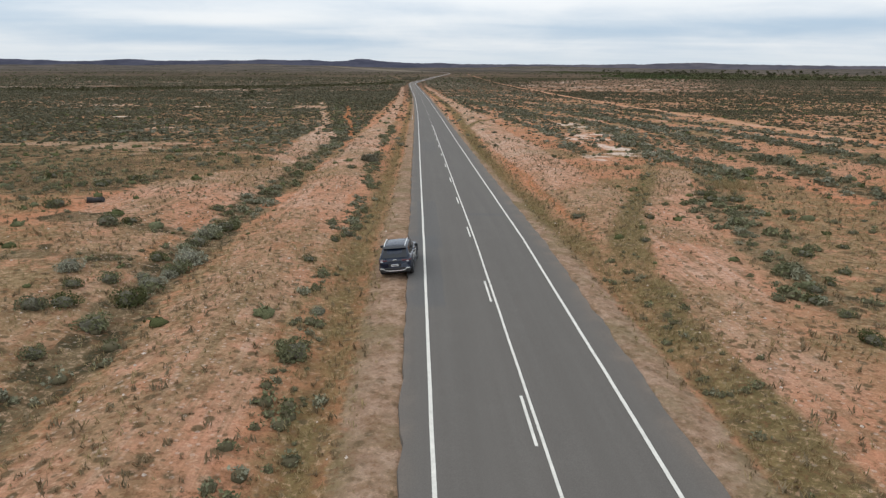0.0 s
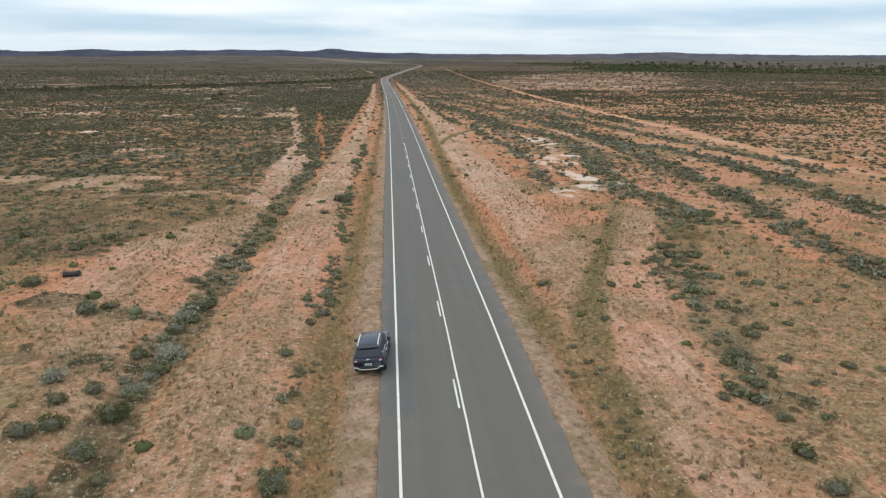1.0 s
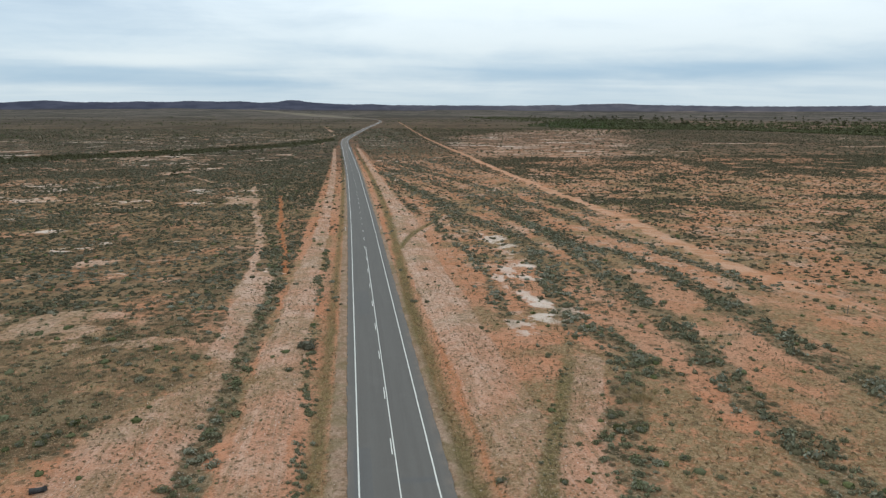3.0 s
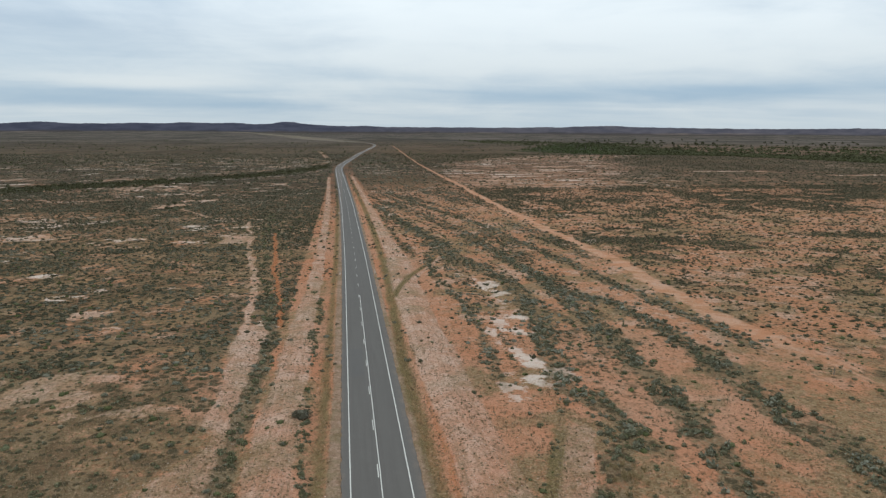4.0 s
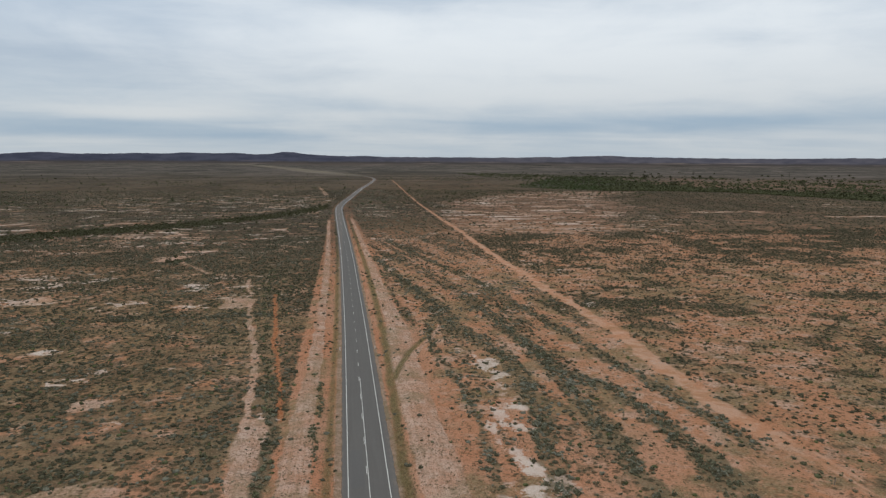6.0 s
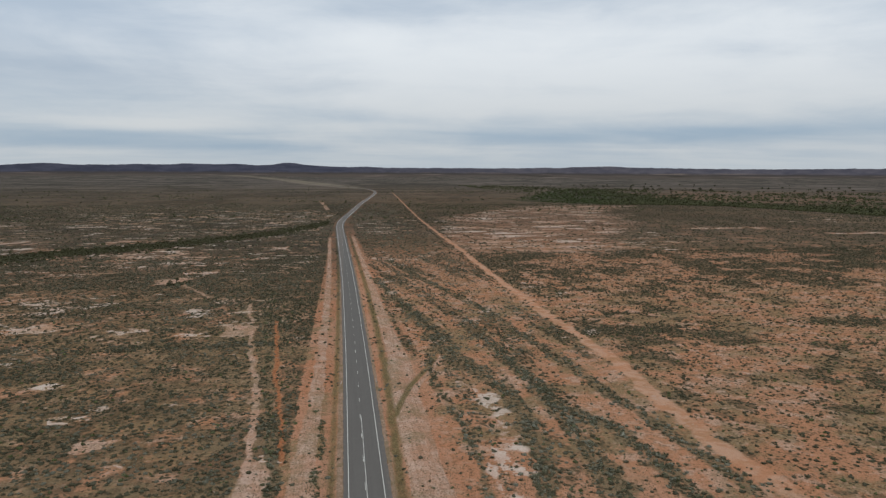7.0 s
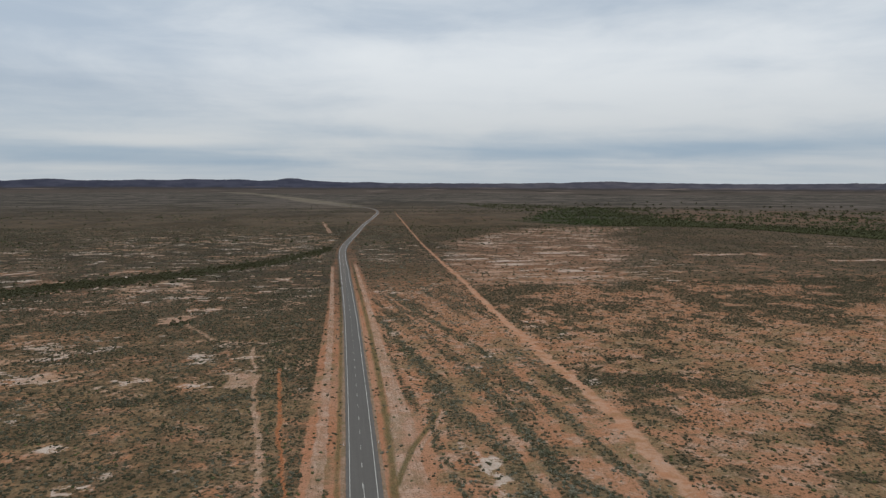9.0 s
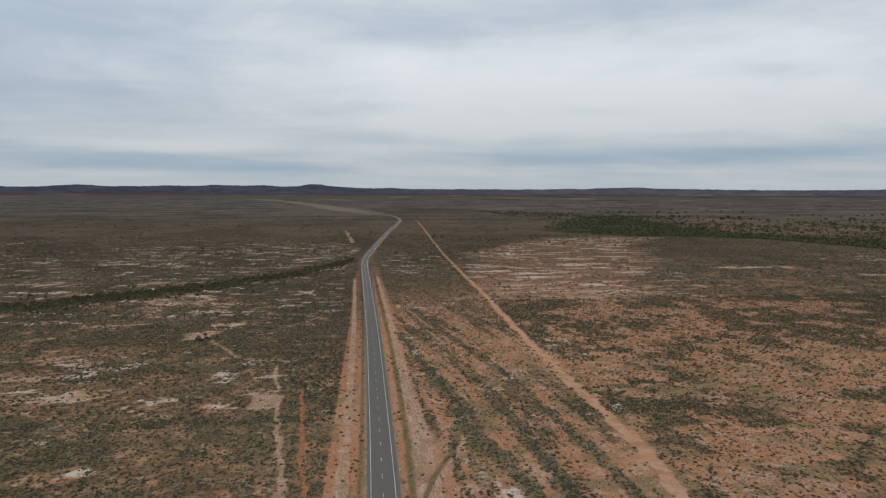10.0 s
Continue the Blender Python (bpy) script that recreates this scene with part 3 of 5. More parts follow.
    hue = n.mix(times(n.attr("straw"), n.ramp(n.noise(n.scaled(p, 0.006, 0.010, 1), 1.0, 5, 0.6), 0.38, 0.55, 0.3, 0.85)), hue, (0.215, 0.175, 0.128))

    # grit
    grain = n.noise(p, 3.4, 5, 0.78)
    open_soil = times(bare, n.ramp(n.attr("far"), 0.1, 0.6, 1.0, 0.0))
    hue = n.mix(times(n.ramp(grain, 0.47, 0.36), open_soil, 0.75), hue, (0.170, 0.088, 0.046))
    hue = n.mix(times(n.ramp(grain, 0.54, 0.64), open_soil, n.ramp(n.attr("drab"), 0.0, 1.0, 0.5, 0.3)), hue, (0.57, 0.355, 0.235))
    hue = n.mix(1.0, hue, n.ramp(n4, 0.28, 0.72, 0.66, 1.14, False), "MULTIPLY")
    bump = n.math("ADD", n.math("MULTIPLY", n3, 0.7), n.math("MULTIPLY", n4, 0.3))
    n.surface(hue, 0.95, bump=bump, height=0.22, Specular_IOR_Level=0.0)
    return m


def make_road():
    m, n = material("weathered_chip_seal")
    p = n.coords()
    x, y, _ = n.split(p)
    grit, blot, long = n.noise(p, 30, 3, 0.7), n.noise(p, 0.5, 5, 0.6), n.noise(n.scaled(p, 1.4, 0.03, 1), 1.0, 4, 0.6)
    hue = n.mix(n.ramp(long, 0.35, 0.68), (0.114, 0.101, 0.088), (0.124, 0.110, 0.096))
    hue = n.mix(n.math("MULTIPLY", n.ramp(blot, 0.5, 0.75), 0.4), hue, (0.134, 0.119, 0.104))

    def box(x0, x1, y0, y1):
        j = n.math("MULTIPLY", n.math("SUBTRACT", blot, 0.5), 0.35)
        xs = n.math("MULTIPLY", n.ramp(n.math("ADD", x, j), x0 - .06, x0 + .06), n.ramp(n.math("ADD", x, j), x1 + .06, x1 - .06))
        return n.math("MULTIPLY", xs, n.math("MULTIPLY", n.ramp(y, y0 - .4, y0 + .4), n.ramp(y, y1 + .4, y1 - .4)))

    for x0, x1, y0, y1, s in ((-4.3, -2.35, 28, 41, .55), (-3.6, -2.1, 38, 54, .4), (0.2, 3.4, 47.5, 48.3, .5), (-2.9, -0.6, 96, 110, .25)):
        hue = n.mix(n.math("MULTIPLY", box(x0, x1, y0, y1), s), hue, (0.098, 0.095, 0.092))
    edge = n.ramp(n.math("ABSOLUTE", x), 3.5, 4.4)
    hue = n.mix(n.math("MULTIPLY", edge, n.ramp(blot, 0.4, 0.7, 0.1, 0.55)), hue, (0.20, 0.150, 0.115))
    hue = n.mix(1.0, hue, n.ramp(grit, 0.2, 0.8, 0.75, 1.2, False), "MULTIPLY")
    n.surface(hue, 0.85, bump=grit, height=0.008, Specular_IOR_Level=0.12)
    return m


def make_plain(name, colour, rough=0.6, metal=0.0, scale=6.0, vary=0.25, bump=0.0, **more):
    m, n = material(name)
    p = n.coords()
    a, b = n.noise(p, scale, 4, 0.6), n.noise(p, scale * 9, 3, 0.6)
    k = n.math("ADD", n.math("MULTIPLY", a, 0.6), n.math("MULTIPLY", b, 0.4))
    hue = n.mix(1.0, colour, n.ramp(k, 0.3, 0.7, 1 - vary, 1 + vary, False), "MULTIPLY")
    n.surface(hue, rough, metal, bump=b if bump else None, height=bump or 0.01, **more)
    return m


def make_leaf(name, dark, light, grey):
    m, n = material(name)
    t = n.attr("tone")
    isl = n.add("ShaderNodeNewGeometry").outputs["Random Per Island"]
    hue = n.mix(n.ramp(isl, 0.0, 1.0, 0.12, 0.85, False), dark, light)
    hue = n.mix(n.ramp(t, 0.35, 0.95, 0.0, 0.85), hue, grey)
    p = n.coords()
    hue = n.mix(1.0, hue, n.ramp(n.noise(p, 14.0, 3, 0.7), 0.32, 0.68, 0.62, 1.38, False), "MULTIPLY")
    # below zero: twig brown, with the shade between the leaves painted in
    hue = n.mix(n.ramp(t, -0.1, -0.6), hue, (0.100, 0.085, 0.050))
    n.surface(hue, 0.9, Specular_IOR_Level=0.03)
    return m


SOIL, SEAL = make_ground(), make_road()
PAINT = make_plain("worn_white_road_paint", (0.58, 0.545, 0.475), 0.7, scale=2.5, vary=0.2)
LEAF = make_leaf("saltbush_leaf", (0.090, 0.090, 0.045), (0.205, 0.200, 0.108), (0.275, 0.265, 0.195))
# darker saltbush leaf: the shadows within the shrubs are put into its colour
FAR_LEAF = make_leaf("dark_saltbush_leaf", (0.044, 0.039, 0.023), (0.100, 0.089, 0.053), (0.185, 0.172, 0.126))
STRIP_LEAF = make_leaf("grey_saltbush_leaf", (0.082, 0.080, 0.048), (0.182, 0.176, 0.110), (0.27, 0.26, 0.20))
BROWN = make_leaf("dry_bush_twig", (0.150, 0.106, 0.062), (0.260, 0.188, 0.112), (0.23, 0.190, 0.12))
GREEN = make_leaf("creek_leaf", (0.040, 0.038, 0.019), (0.080, 0.074, 0.036), (0.11, 0.100, 0.062))
WOOD = make_leaf("woodland_leaf", (0.044, 0.045, 0.022), (0.088, 0.086, 0.042), (0.105, 0.098, 0.062))
GUM = make_leaf("gum_leaf", (0.058, 0.062, 0.026), (0.116, 0.120, 0.050), (0.14, 0.135, 0.080))
FRESH = make_leaf("fresh_creek_leaf", (0.036, 0.044, 0.018), (0.074, 0.086, 0.036), (0.085, 0.090, 0.050))
STRAW = make_leaf("dry_grass_blade", (0.26, 0.182, 0.088), (0.38, 0.285, 0.155), (0.24, 0.200, 0.098))
# twig brown, darkened to stand for the shade inside a bush
TWIG_SHADE = make_plain("shaded_twig_heart", (0.110, 0.098, 0.064), 0.95, scale=5, vary=0.45, bump=0.03)
BARK = make_plain("grey_bark", (0.17, 0.135, 0.105), 0.9, scale=4, vary=0.3, bump=0.02)
STONE = make_plain("pale_quartz_stone", (0.52, 0.42, 0.34), 0.85, scale=3, vary=0.3, bump=0.01)


# ---------------------------------------------------------------- mesh helpers
def part(name, bm, mat, parent=None, label="", smooth=False):
    me = bpy.data.meshes.new(name)
    bmesh.ops.recalc_face_normals(bm, faces=bm.faces)
    for f in bm.faces:
        f.smooth = smooth
    bm.to_mesh(me)
    bm.free()
    me.materials.append(mat)
    ob = new(name, me)
    ob.parent = parent
    if label:
        tagged(ob, label)
    return ob


def from_arrays(name, verts, faces, mat, smooth=False):
    """A mesh from an array of places and one of equal-sided faces."""
    me = bpy.data.meshes.new(name)
    k = faces.shape[1]
    me.vertices.add(len(verts)), me.loops.add(faces.size), me.polygons.add(len(faces))
    me.vertices.foreach_set("co", verts.astype(np.float32).ravel())
    me.loops.foreach_set("vertex_index", faces.astype(np.int32).ravel())
    me.polygons.foreach_set("loop_start", np.arange(0, faces.size, k, dtype=np.int32))
    me.polygons.foreach_set("use_smooth", np.full(len(faces), smooth))
    me.update(calc_edges=True)
    me.materials.append(mat)
    return me


def point_attr(me, name, values):
    me.attributes.new(name, "FLOAT", "POINT").data.foreach_set("value", np.asarray(values, np.float32).ravel())


def box(bm, x0, x1, y0, y1, z0, z1, bevel=0.0):
    made = bmesh.ops.create_cube(bm, size=1, matrix=Matrix.Translation(((x0 + x1) / 2, (y0 + y1) / 2, (z0 + z1) / 2)) @ Matrix.Diagonal((x1 - x0, y1 - y0, z1 - z0, 1)))
    if bevel:
        edges = list({e for v in made["verts"] for e in v.link_edges})
        bmesh.ops.bevel(bm, geom=edges, offset=bevel, segments=2, affect="EDGES", profile=0.5)
    return bm


def loft(rings, caps=True):
    """A skin over rings of equally many places."""
    bm = bmesh.new()
    rows = [[bm.verts.new(p) for p in ring] for ring in rings]
    for a, b in zip(rows, rows[1:]):
        for k in range(len(a)):
            bm.faces.new((a[k], a[(k + 1) % len(a)], b[(k + 1) % len(a)], b[k]))
    if caps:
        bm.faces.new(rows[0]), bm.faces.new(list(reversed(rows[-1])))
    return bm


# ---------------------------------------------------------------- ground
def grown(start, stop, first, rate, most):
    out, s, d = [start], start, first
    while s < stop:
        d = min(d * rate, most)
        s += d
        out.append(s)
    return out


def make_land():
    right = np.arange(0, 60, 0.5).tolist() + grown(60, 4950, 0.5, 1.022, 90)
    xs = np.array([-v for v in reversed(right[1:])] + right)
    ahead = np.arange(8, 150, 0.55).tolist() + grown(150, 4950, 0.55, 1.017, 70)
    behind = [8 - v for v in grown(0, 2500, 1.2, 1.25, 300)[1:]]
    ys = np.array(sorted(behind) + ahead)
    gx, gy = np.meshgrid(xs, ys)
    x, y = gx.ravel(), gy.ravel()
    nx, ny = len(xs), len(ys)
    idx = np.arange(nx * ny).reshape(ny, nx)
    faces = np.stack([idx[:-1, :-1], idx[:-1, 1:], idx[1:, 1:], idx[1:, :-1]], -1).reshape(-1, 4)
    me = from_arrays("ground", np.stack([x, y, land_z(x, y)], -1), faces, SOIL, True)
    m = plan(x, y)
    m["far"] = (1 - 0.12 * step(x, 40, 120)) * step(np.hypot(x * 0.7, y) + np.where(x < 0, 60, -60 - 30 * step(x, 150, 60)) + 160 * (fbm(x, y, 90, 64, 4) - .5), 250, 680) * (1 - 0.7 * m["salt"] * step(y, 2200, 1200)) * (1 - 0.8 * np.maximum(m["track"], m["pink"]))
    m["rich"] = step(y + 0.3 * np.abs(x), 60, 150) * (0.15 + 0.85 * step(np.abs(x - road_x(y)), 14, 22))
    # share of the painted distance haze, by metres from the origin
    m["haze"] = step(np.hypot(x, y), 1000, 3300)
    m["drab"] = step(y + 0.4 * np.abs(x), 40, 120)
    behind = y - belt_front(x)
    m["rust"] = step(behind, 250, 400) * step(behind, 1700, 1200) * step(x / np.maximum(y, 1), 0.42, 0.47) * (1 - m["wood"])
    # where claypans show through the scrub
    wide = fbm(x * 0.5, y, 110, 44, 4)
    west = np.where(x < 0, np.interp(y, [350, 480], [0.3, 0.66]) + 0.3 * step(wide, 0.40, 0.60), 0) * step(y, 1500, 1000)
    west = np.maximum(west, np.where(x < 0, 0.92, 0) * step(np.abs(y - 285 - 0.15 * (x + 60)), 75, 25))
    east = np.where(x > 0, np.maximum(0.75 * m["clay"], 0.80 * step(wide, 0.40, 0.58) * step(y, 1050, 800)), 0)
    east = np.maximum(east, np.where(x > 0, 0.85, 0) * step(np.abs(x - 60), 70, 30) * step(np.abs(y - 730), 130, 70))
    m["pale"] = np.maximum(west, east) * np.interp(y, [110, 150, 240, 300], [0, 0.6, 0.95, 1]) * step(np.abs(x - road_x(y)), 15, 20)
    m["pale"] = m["pale"] * (1 - 0.4 * step(x, 18, 26) * step(x, 88, 80) * step(y, 460, 380)) * (1 - m["wood"]) * (1 - m["green"]) * (1 - m["track"])
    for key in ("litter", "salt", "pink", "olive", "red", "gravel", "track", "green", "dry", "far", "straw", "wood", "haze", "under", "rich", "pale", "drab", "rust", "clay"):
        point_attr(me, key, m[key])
    return tagged(new("ground", me), "red sandy desert plain with bare gravel and salt patches", "ground", kind="structure")


ground = make_land()


# ---------------------------------------------------------------- road
def seal_z(off, y):
    return base_z(y) + 0.10 - 0.02 * np.abs(off) + 0.00035 * np.maximum(0, y - 200)


def stations():
    return np.array(grown(-400, 5, 4, 1.0, 4) + np.arange(6, 140, 0.6).tolist() + grown(140, 4900, 0.7, 1.02, 40))


def ribbon(offsets, ys, lift, mat, name):
    """A strip that follows the road between offsets (arrays over the stations)."""
    cx = road_x(ys)
    rows = [np.stack([cx + o, ys, seal_z(o, ys) + h], -1) for o, h in zip(offsets, lift)]
    v = np.stack(rows, 1)
    k = v.shape[1]
    idx = np.arange(len(ys) * k).reshape(len(ys), k)
    faces = np.stack([idx[:-1, :-1], idx[:-1, 1:], idx[1:, 1:], idx[1:, :-1]], -1).reshape(-1, 4)
    return from_arrays(name, v.reshape(-1, 3), faces, mat)


def make_highway():
    ys = stations()
    left = -4.20 + 0.36 * (fbm(ys * 0, ys, 1.1, 71, 4) - .5)
    right = 4.52 + 0.34 * (fbm(ys * 0 + 9, ys, 1.1, 73, 4) - .5)
    one = np.ones_like(ys)
    me = ribbon([left - .05, left, -3.2 * one, 0 * one, 3.2 * one, right, right + .05], ys, [-0.25, 0, 0, 0, 0, 0, -0.25], SEAL, "road")
    road = tagged(new("road", me), "grey two-lane sealed country road with worn edges", "road", kind="structure")
    near = ys[ys < 1900]

    def line(name, mid, half, y0, y1, label=""):
        at = near[(near > y0) & (near < y1)]
        at = np.concatenate([[y0], at, [y1]])
        wob = 0.03 * (fbm(at * 0 + mid * 7, at, 3.0, 83, 2) - .5)
        wide = half * (1 + np.maximum(0, at - 250) * 0.0012)
        ob = new(name, ribbon([mid + wob - wide, mid + wob + wide], at, [0.008, 0.008], PAINT, name))
        ob.parent = road
        if label:
            tagged(ob, label)

    line("edge_line", -3.23, 0.065, -60, 1850, "continuous worn white edge line")
    line("edge_line", 3.23, 0.065, -60, 1850, "continuous worn white edge line")
    line("barrier_line", 0.06, 0.05, -60, 150.6, "continuous white centre line")
    for k in range(-4, 60):
        y = 17.9 + 12 * k
        line("lane_dash", -0.17 if y < 150 else -0.06, 0.05, y - 1.5, y + 1.5)
    return road


road = make_highway()


# ---------------------------------------------------------------- plants
def tufts(name, x, y, r, leaves, mat, flat=0.75, size=0.42, seed=1, narrow=1.0, upright=0.0, simple=False):
    """Many shrubs in one mesh: each a dome of leaf clumps, at places with radii."""
    g = np.random.default_rng(seed)
    n = len(x)
    z = land_z(x, y)
    u, v = g.random((n, leaves)) * 2 * np.pi, g.random((n, leaves)) ** 0.6
    q = np.sqrt(1 - v**2) if not upright else g.random((n, leaves)) ** 0.5 * 0.7
    reach = r[:, None] * (0.62 + 0.42 * g.random((n, leaves)))
    wob = 1 + 0.35 * np.sin(u * 2 + g.random((n, 1)) * 6)
    cx, cy = x[:, None] + reach * q * np.cos(u) * wob, y[:, None] + reach * q * np.sin(u) * wob
    cz = z[:, None] + reach * v * flat
    c = np.stack([cx, cy, cz], -1)
    a = g.normal(size=(n, leaves, 3))
    if upright:
        a = a * 0.35 + [0, 0, 1]
    a /= np.linalg.norm(a, axis=-1, keepdims=True)
    b = np.cross(a, g.normal(size=(n, leaves, 3)))
    b /= np.linalg.norm(b, axis=-1, keepdims=True) + 1e-9
    s = (r[:, None] * size * (0.6 + 0.8 * g.random((n, leaves))))[..., None]
    corners = np.stack([c - a * s, c + b * s * 0.62 * narrow, c + a * s, c - b * s * 0.62 * narrow], 2)
    corners[..., 2] = np.maximum(corners[..., 2], z[:, None, None] - 0.05)
    verts = corners.reshape(-1, 3)
    faces = np.arange(len(verts)).reshape(-1, 4)
    tone = np.clip(g.random(n) * 0.7 + 0.5 * (fbm(x, y, 18, 55, 2) - .2), 0, 1) * np.where(x > 78, 0.55, np.where((x < 0) & (y > 110), 0.8, 1.0))
    tones = np.repeat(tone, leaves * 4)
    if not upright:
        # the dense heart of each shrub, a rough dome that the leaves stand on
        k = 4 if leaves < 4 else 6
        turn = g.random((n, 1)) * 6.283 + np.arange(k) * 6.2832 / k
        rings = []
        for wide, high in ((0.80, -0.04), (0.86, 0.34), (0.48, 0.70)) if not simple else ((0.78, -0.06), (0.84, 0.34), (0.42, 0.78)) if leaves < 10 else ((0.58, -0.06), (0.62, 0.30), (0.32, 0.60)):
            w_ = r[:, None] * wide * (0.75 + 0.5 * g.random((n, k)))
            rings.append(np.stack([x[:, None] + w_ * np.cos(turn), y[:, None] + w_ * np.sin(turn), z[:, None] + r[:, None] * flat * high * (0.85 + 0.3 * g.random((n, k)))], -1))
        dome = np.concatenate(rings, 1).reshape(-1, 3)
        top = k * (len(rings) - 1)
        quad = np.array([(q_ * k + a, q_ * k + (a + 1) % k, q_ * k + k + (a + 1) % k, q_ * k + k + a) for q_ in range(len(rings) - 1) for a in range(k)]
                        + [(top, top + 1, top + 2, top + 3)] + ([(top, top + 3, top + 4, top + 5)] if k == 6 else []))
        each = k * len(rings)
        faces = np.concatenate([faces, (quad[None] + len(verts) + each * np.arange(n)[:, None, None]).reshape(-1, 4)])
        # hearts of leafier shrubs get tone -1: twig brown darkened as inner shade
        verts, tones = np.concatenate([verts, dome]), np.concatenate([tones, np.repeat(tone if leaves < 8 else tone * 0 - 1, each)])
    me = from_arrays(name, verts, faces, mat, simple)
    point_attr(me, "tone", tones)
    return new(name, me)


def scatter(g, count, x0, x1, y0, y1, key, power=1.0, floor=0.0):
    x, y = g.uniform(x0, x1, count), g.uniform(y0, y1, count)
    here = plan(x, y)
    keep = g.random(count) < np.maximum(here[key] ** power, floor * (1 - here["track"]) * (1 - 0.6 * here["pink"]))
    off = np.abs(x - road_x(y))
    keep &= off > 5.2
    return x[keep], y[keep]


def in_view(x, y, spare=30):
    """Only the ground that lies ahead, between the edges of the wide view."""
    return (x > -(0.62 * y + spare)) & (x < 0.95 * y + spare)


rng = np.random.default_rng(7)
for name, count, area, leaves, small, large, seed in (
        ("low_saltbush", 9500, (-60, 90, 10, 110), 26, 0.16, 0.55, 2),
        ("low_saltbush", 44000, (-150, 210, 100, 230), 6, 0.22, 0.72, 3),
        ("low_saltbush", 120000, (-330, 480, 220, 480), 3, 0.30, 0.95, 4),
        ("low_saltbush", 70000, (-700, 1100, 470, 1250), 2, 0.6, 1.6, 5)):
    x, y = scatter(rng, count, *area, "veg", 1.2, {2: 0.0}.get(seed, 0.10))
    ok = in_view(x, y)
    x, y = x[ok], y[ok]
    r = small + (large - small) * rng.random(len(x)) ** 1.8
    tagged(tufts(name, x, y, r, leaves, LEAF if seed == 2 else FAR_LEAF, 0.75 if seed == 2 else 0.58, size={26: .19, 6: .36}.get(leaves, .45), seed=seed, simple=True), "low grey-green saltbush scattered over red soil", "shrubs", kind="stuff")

# thick rows of bushes along old graded lines and drains
VERGE_L = ([14, 30, 60, 90, 150], [-8.3, -8.2, -8.6, -9.0, -9.2])
for row, half, per, small, large, leaves, seed in ((STRIP_A, 2.1, 0.75, 0.3, 0.95, 26, 61), (STRIP_B, 2.7, 0.58, 0.3, 1.0, 26, 62), (STRIP_C, 1.7, 0.5, 0.3, 0.8, 22, 63),
                                                   (STRIP_D, 1.9, 0.32, 0.4, 0.9, 14, 64), (STRIP_E, 3.0, 0.42, 0.35, 1.0, 20, 60), (CLUSTER, 2.2, 0.8, 0.25, 0.75, 96, 65), (ROW_L, 1.25, 0.55, 0.25, 0.75, 96, 66), (VERGE_L, 0.75, 3.4, 0.14, 0.50, 48, 67), (DRAIN_R, 1.2, 1.4, 0.12, 0.36, 40, 68)):
    n = int((row[0][-1] - row[0][0]) * 2 * half * per)
    y = rng.uniform(row[0][0], row[0][-1], n)
    x = along(y, *row) + rng.normal(0, half * 0.62, n) + 2.2 * (fbm(y * 0, y, 9, seed, 2) - .5)
    ok = (rng.random(n) < step(fbm(x, y, 5, 58, 3), 0.30, 0.55)) & (y > 10) & (np.abs(x - road_x(y)) > 6.4)
    x, y = x[ok], y[ok]
    tagged(tufts("bush_row", x, y, small + (large - small) * rng.random(len(x)) ** 1.6, leaves, LEAF if seed > 64 else STRIP_LEAF, size=.16 if seed > 64 else .25, seed=seed, simple=True), "row of grey-green saltbush along an old graded line", "shrubs", kind="stuff")

# lone dark bushes over the open ground
x, y = scatter(rng, 9000, -120, 200, 25, 330, "veg", 1.0, 0.42)
ok = in_view(x, y) & (plan(x, y)["gravel"] < 0.1) & (np.abs(x - road_x(y)) > 8.5)
tagged(tufts("scattered_bush", x[ok], y[ok], 0.16 + 0.5 * rng.random(ok.sum()) ** 3, 7, GUM, size=.36, seed=12, simple=True), "small dark bushes dotted over bare red ground", "shrubs", kind="stuff")

# knee-high dead tufts over all the open ground close by
x, y = rng.uniform(-40, 60, 26000), rng.uniform(13, 120, 26000)
here = plan(x, y)
ok = (np.abs(x) > 5.6) & in_view(x, y, 12) & (rng.random(len(x)) < 0.25 + 0.6 * step(fbm(x, y, 6, 57, 3), 0.40, 0.62)) & (here["salt"] < 0.5)
x, y = x[ok], y[ok]
tagged(tufts("dead_tufts", x, y, 0.07 + 0.17 * rng.random(len(x)) ** 2, 8, BROWN, 0.9, 0.8, 24, 0.25, 1.0), "low brown dead grass tufts on red soil", "grass", kind="stuff")

# dry grass on the verges and the open ground close by
for key, count, area, seed in (("olive", 20000, (-9, 12, 12, 130), 21), ("dry", 20000, (-45, 60, 12, 90), 22), ("olive", 9000, (4, 26, 20, 200), 23)):
    x, y = scatter(rng, count, *area, key, 1.0)
    tagged(tufts("dry_grass", x, y, 0.07 + 0.11 * rng.random(len(x)), 6, STRAW, 1.0, 0.9, seed, 0.18, 1.0), "sparse dry straw-coloured grass tufts", "grass", kind="stuff")

x, y = 26.6 + rng.normal(0, 1.0, 26), 61.0 + rng.normal(0, 1.6, 26)
tagged(tufts("straw_tussocks", x, y, 0.25 + 0.3 * rng.random(26), 60, STRAW, 1.3, 0.55, 25, 0.10, 1.0), "pale straw-coloured grass tussocks beside grey saltbush", "grass", kind="stuff")

# creek scrub in the west and the wooded belt in the east
t = rng.random(3400)
cx = np.interp(t, np.linspace(0, 1, 9), CREEK_X)
cy = np.interp(cx, CREEK_X, CREEK_Y) + rng.normal(0, 12, len(t)) * (1 + 1.2 * (rng.random(len(t)) < 0.2))
cx[:20], cy[:20] = -93.5 + rng.normal(0, 2.4, 20), 360 + rng.normal(0, 3.0, 20)
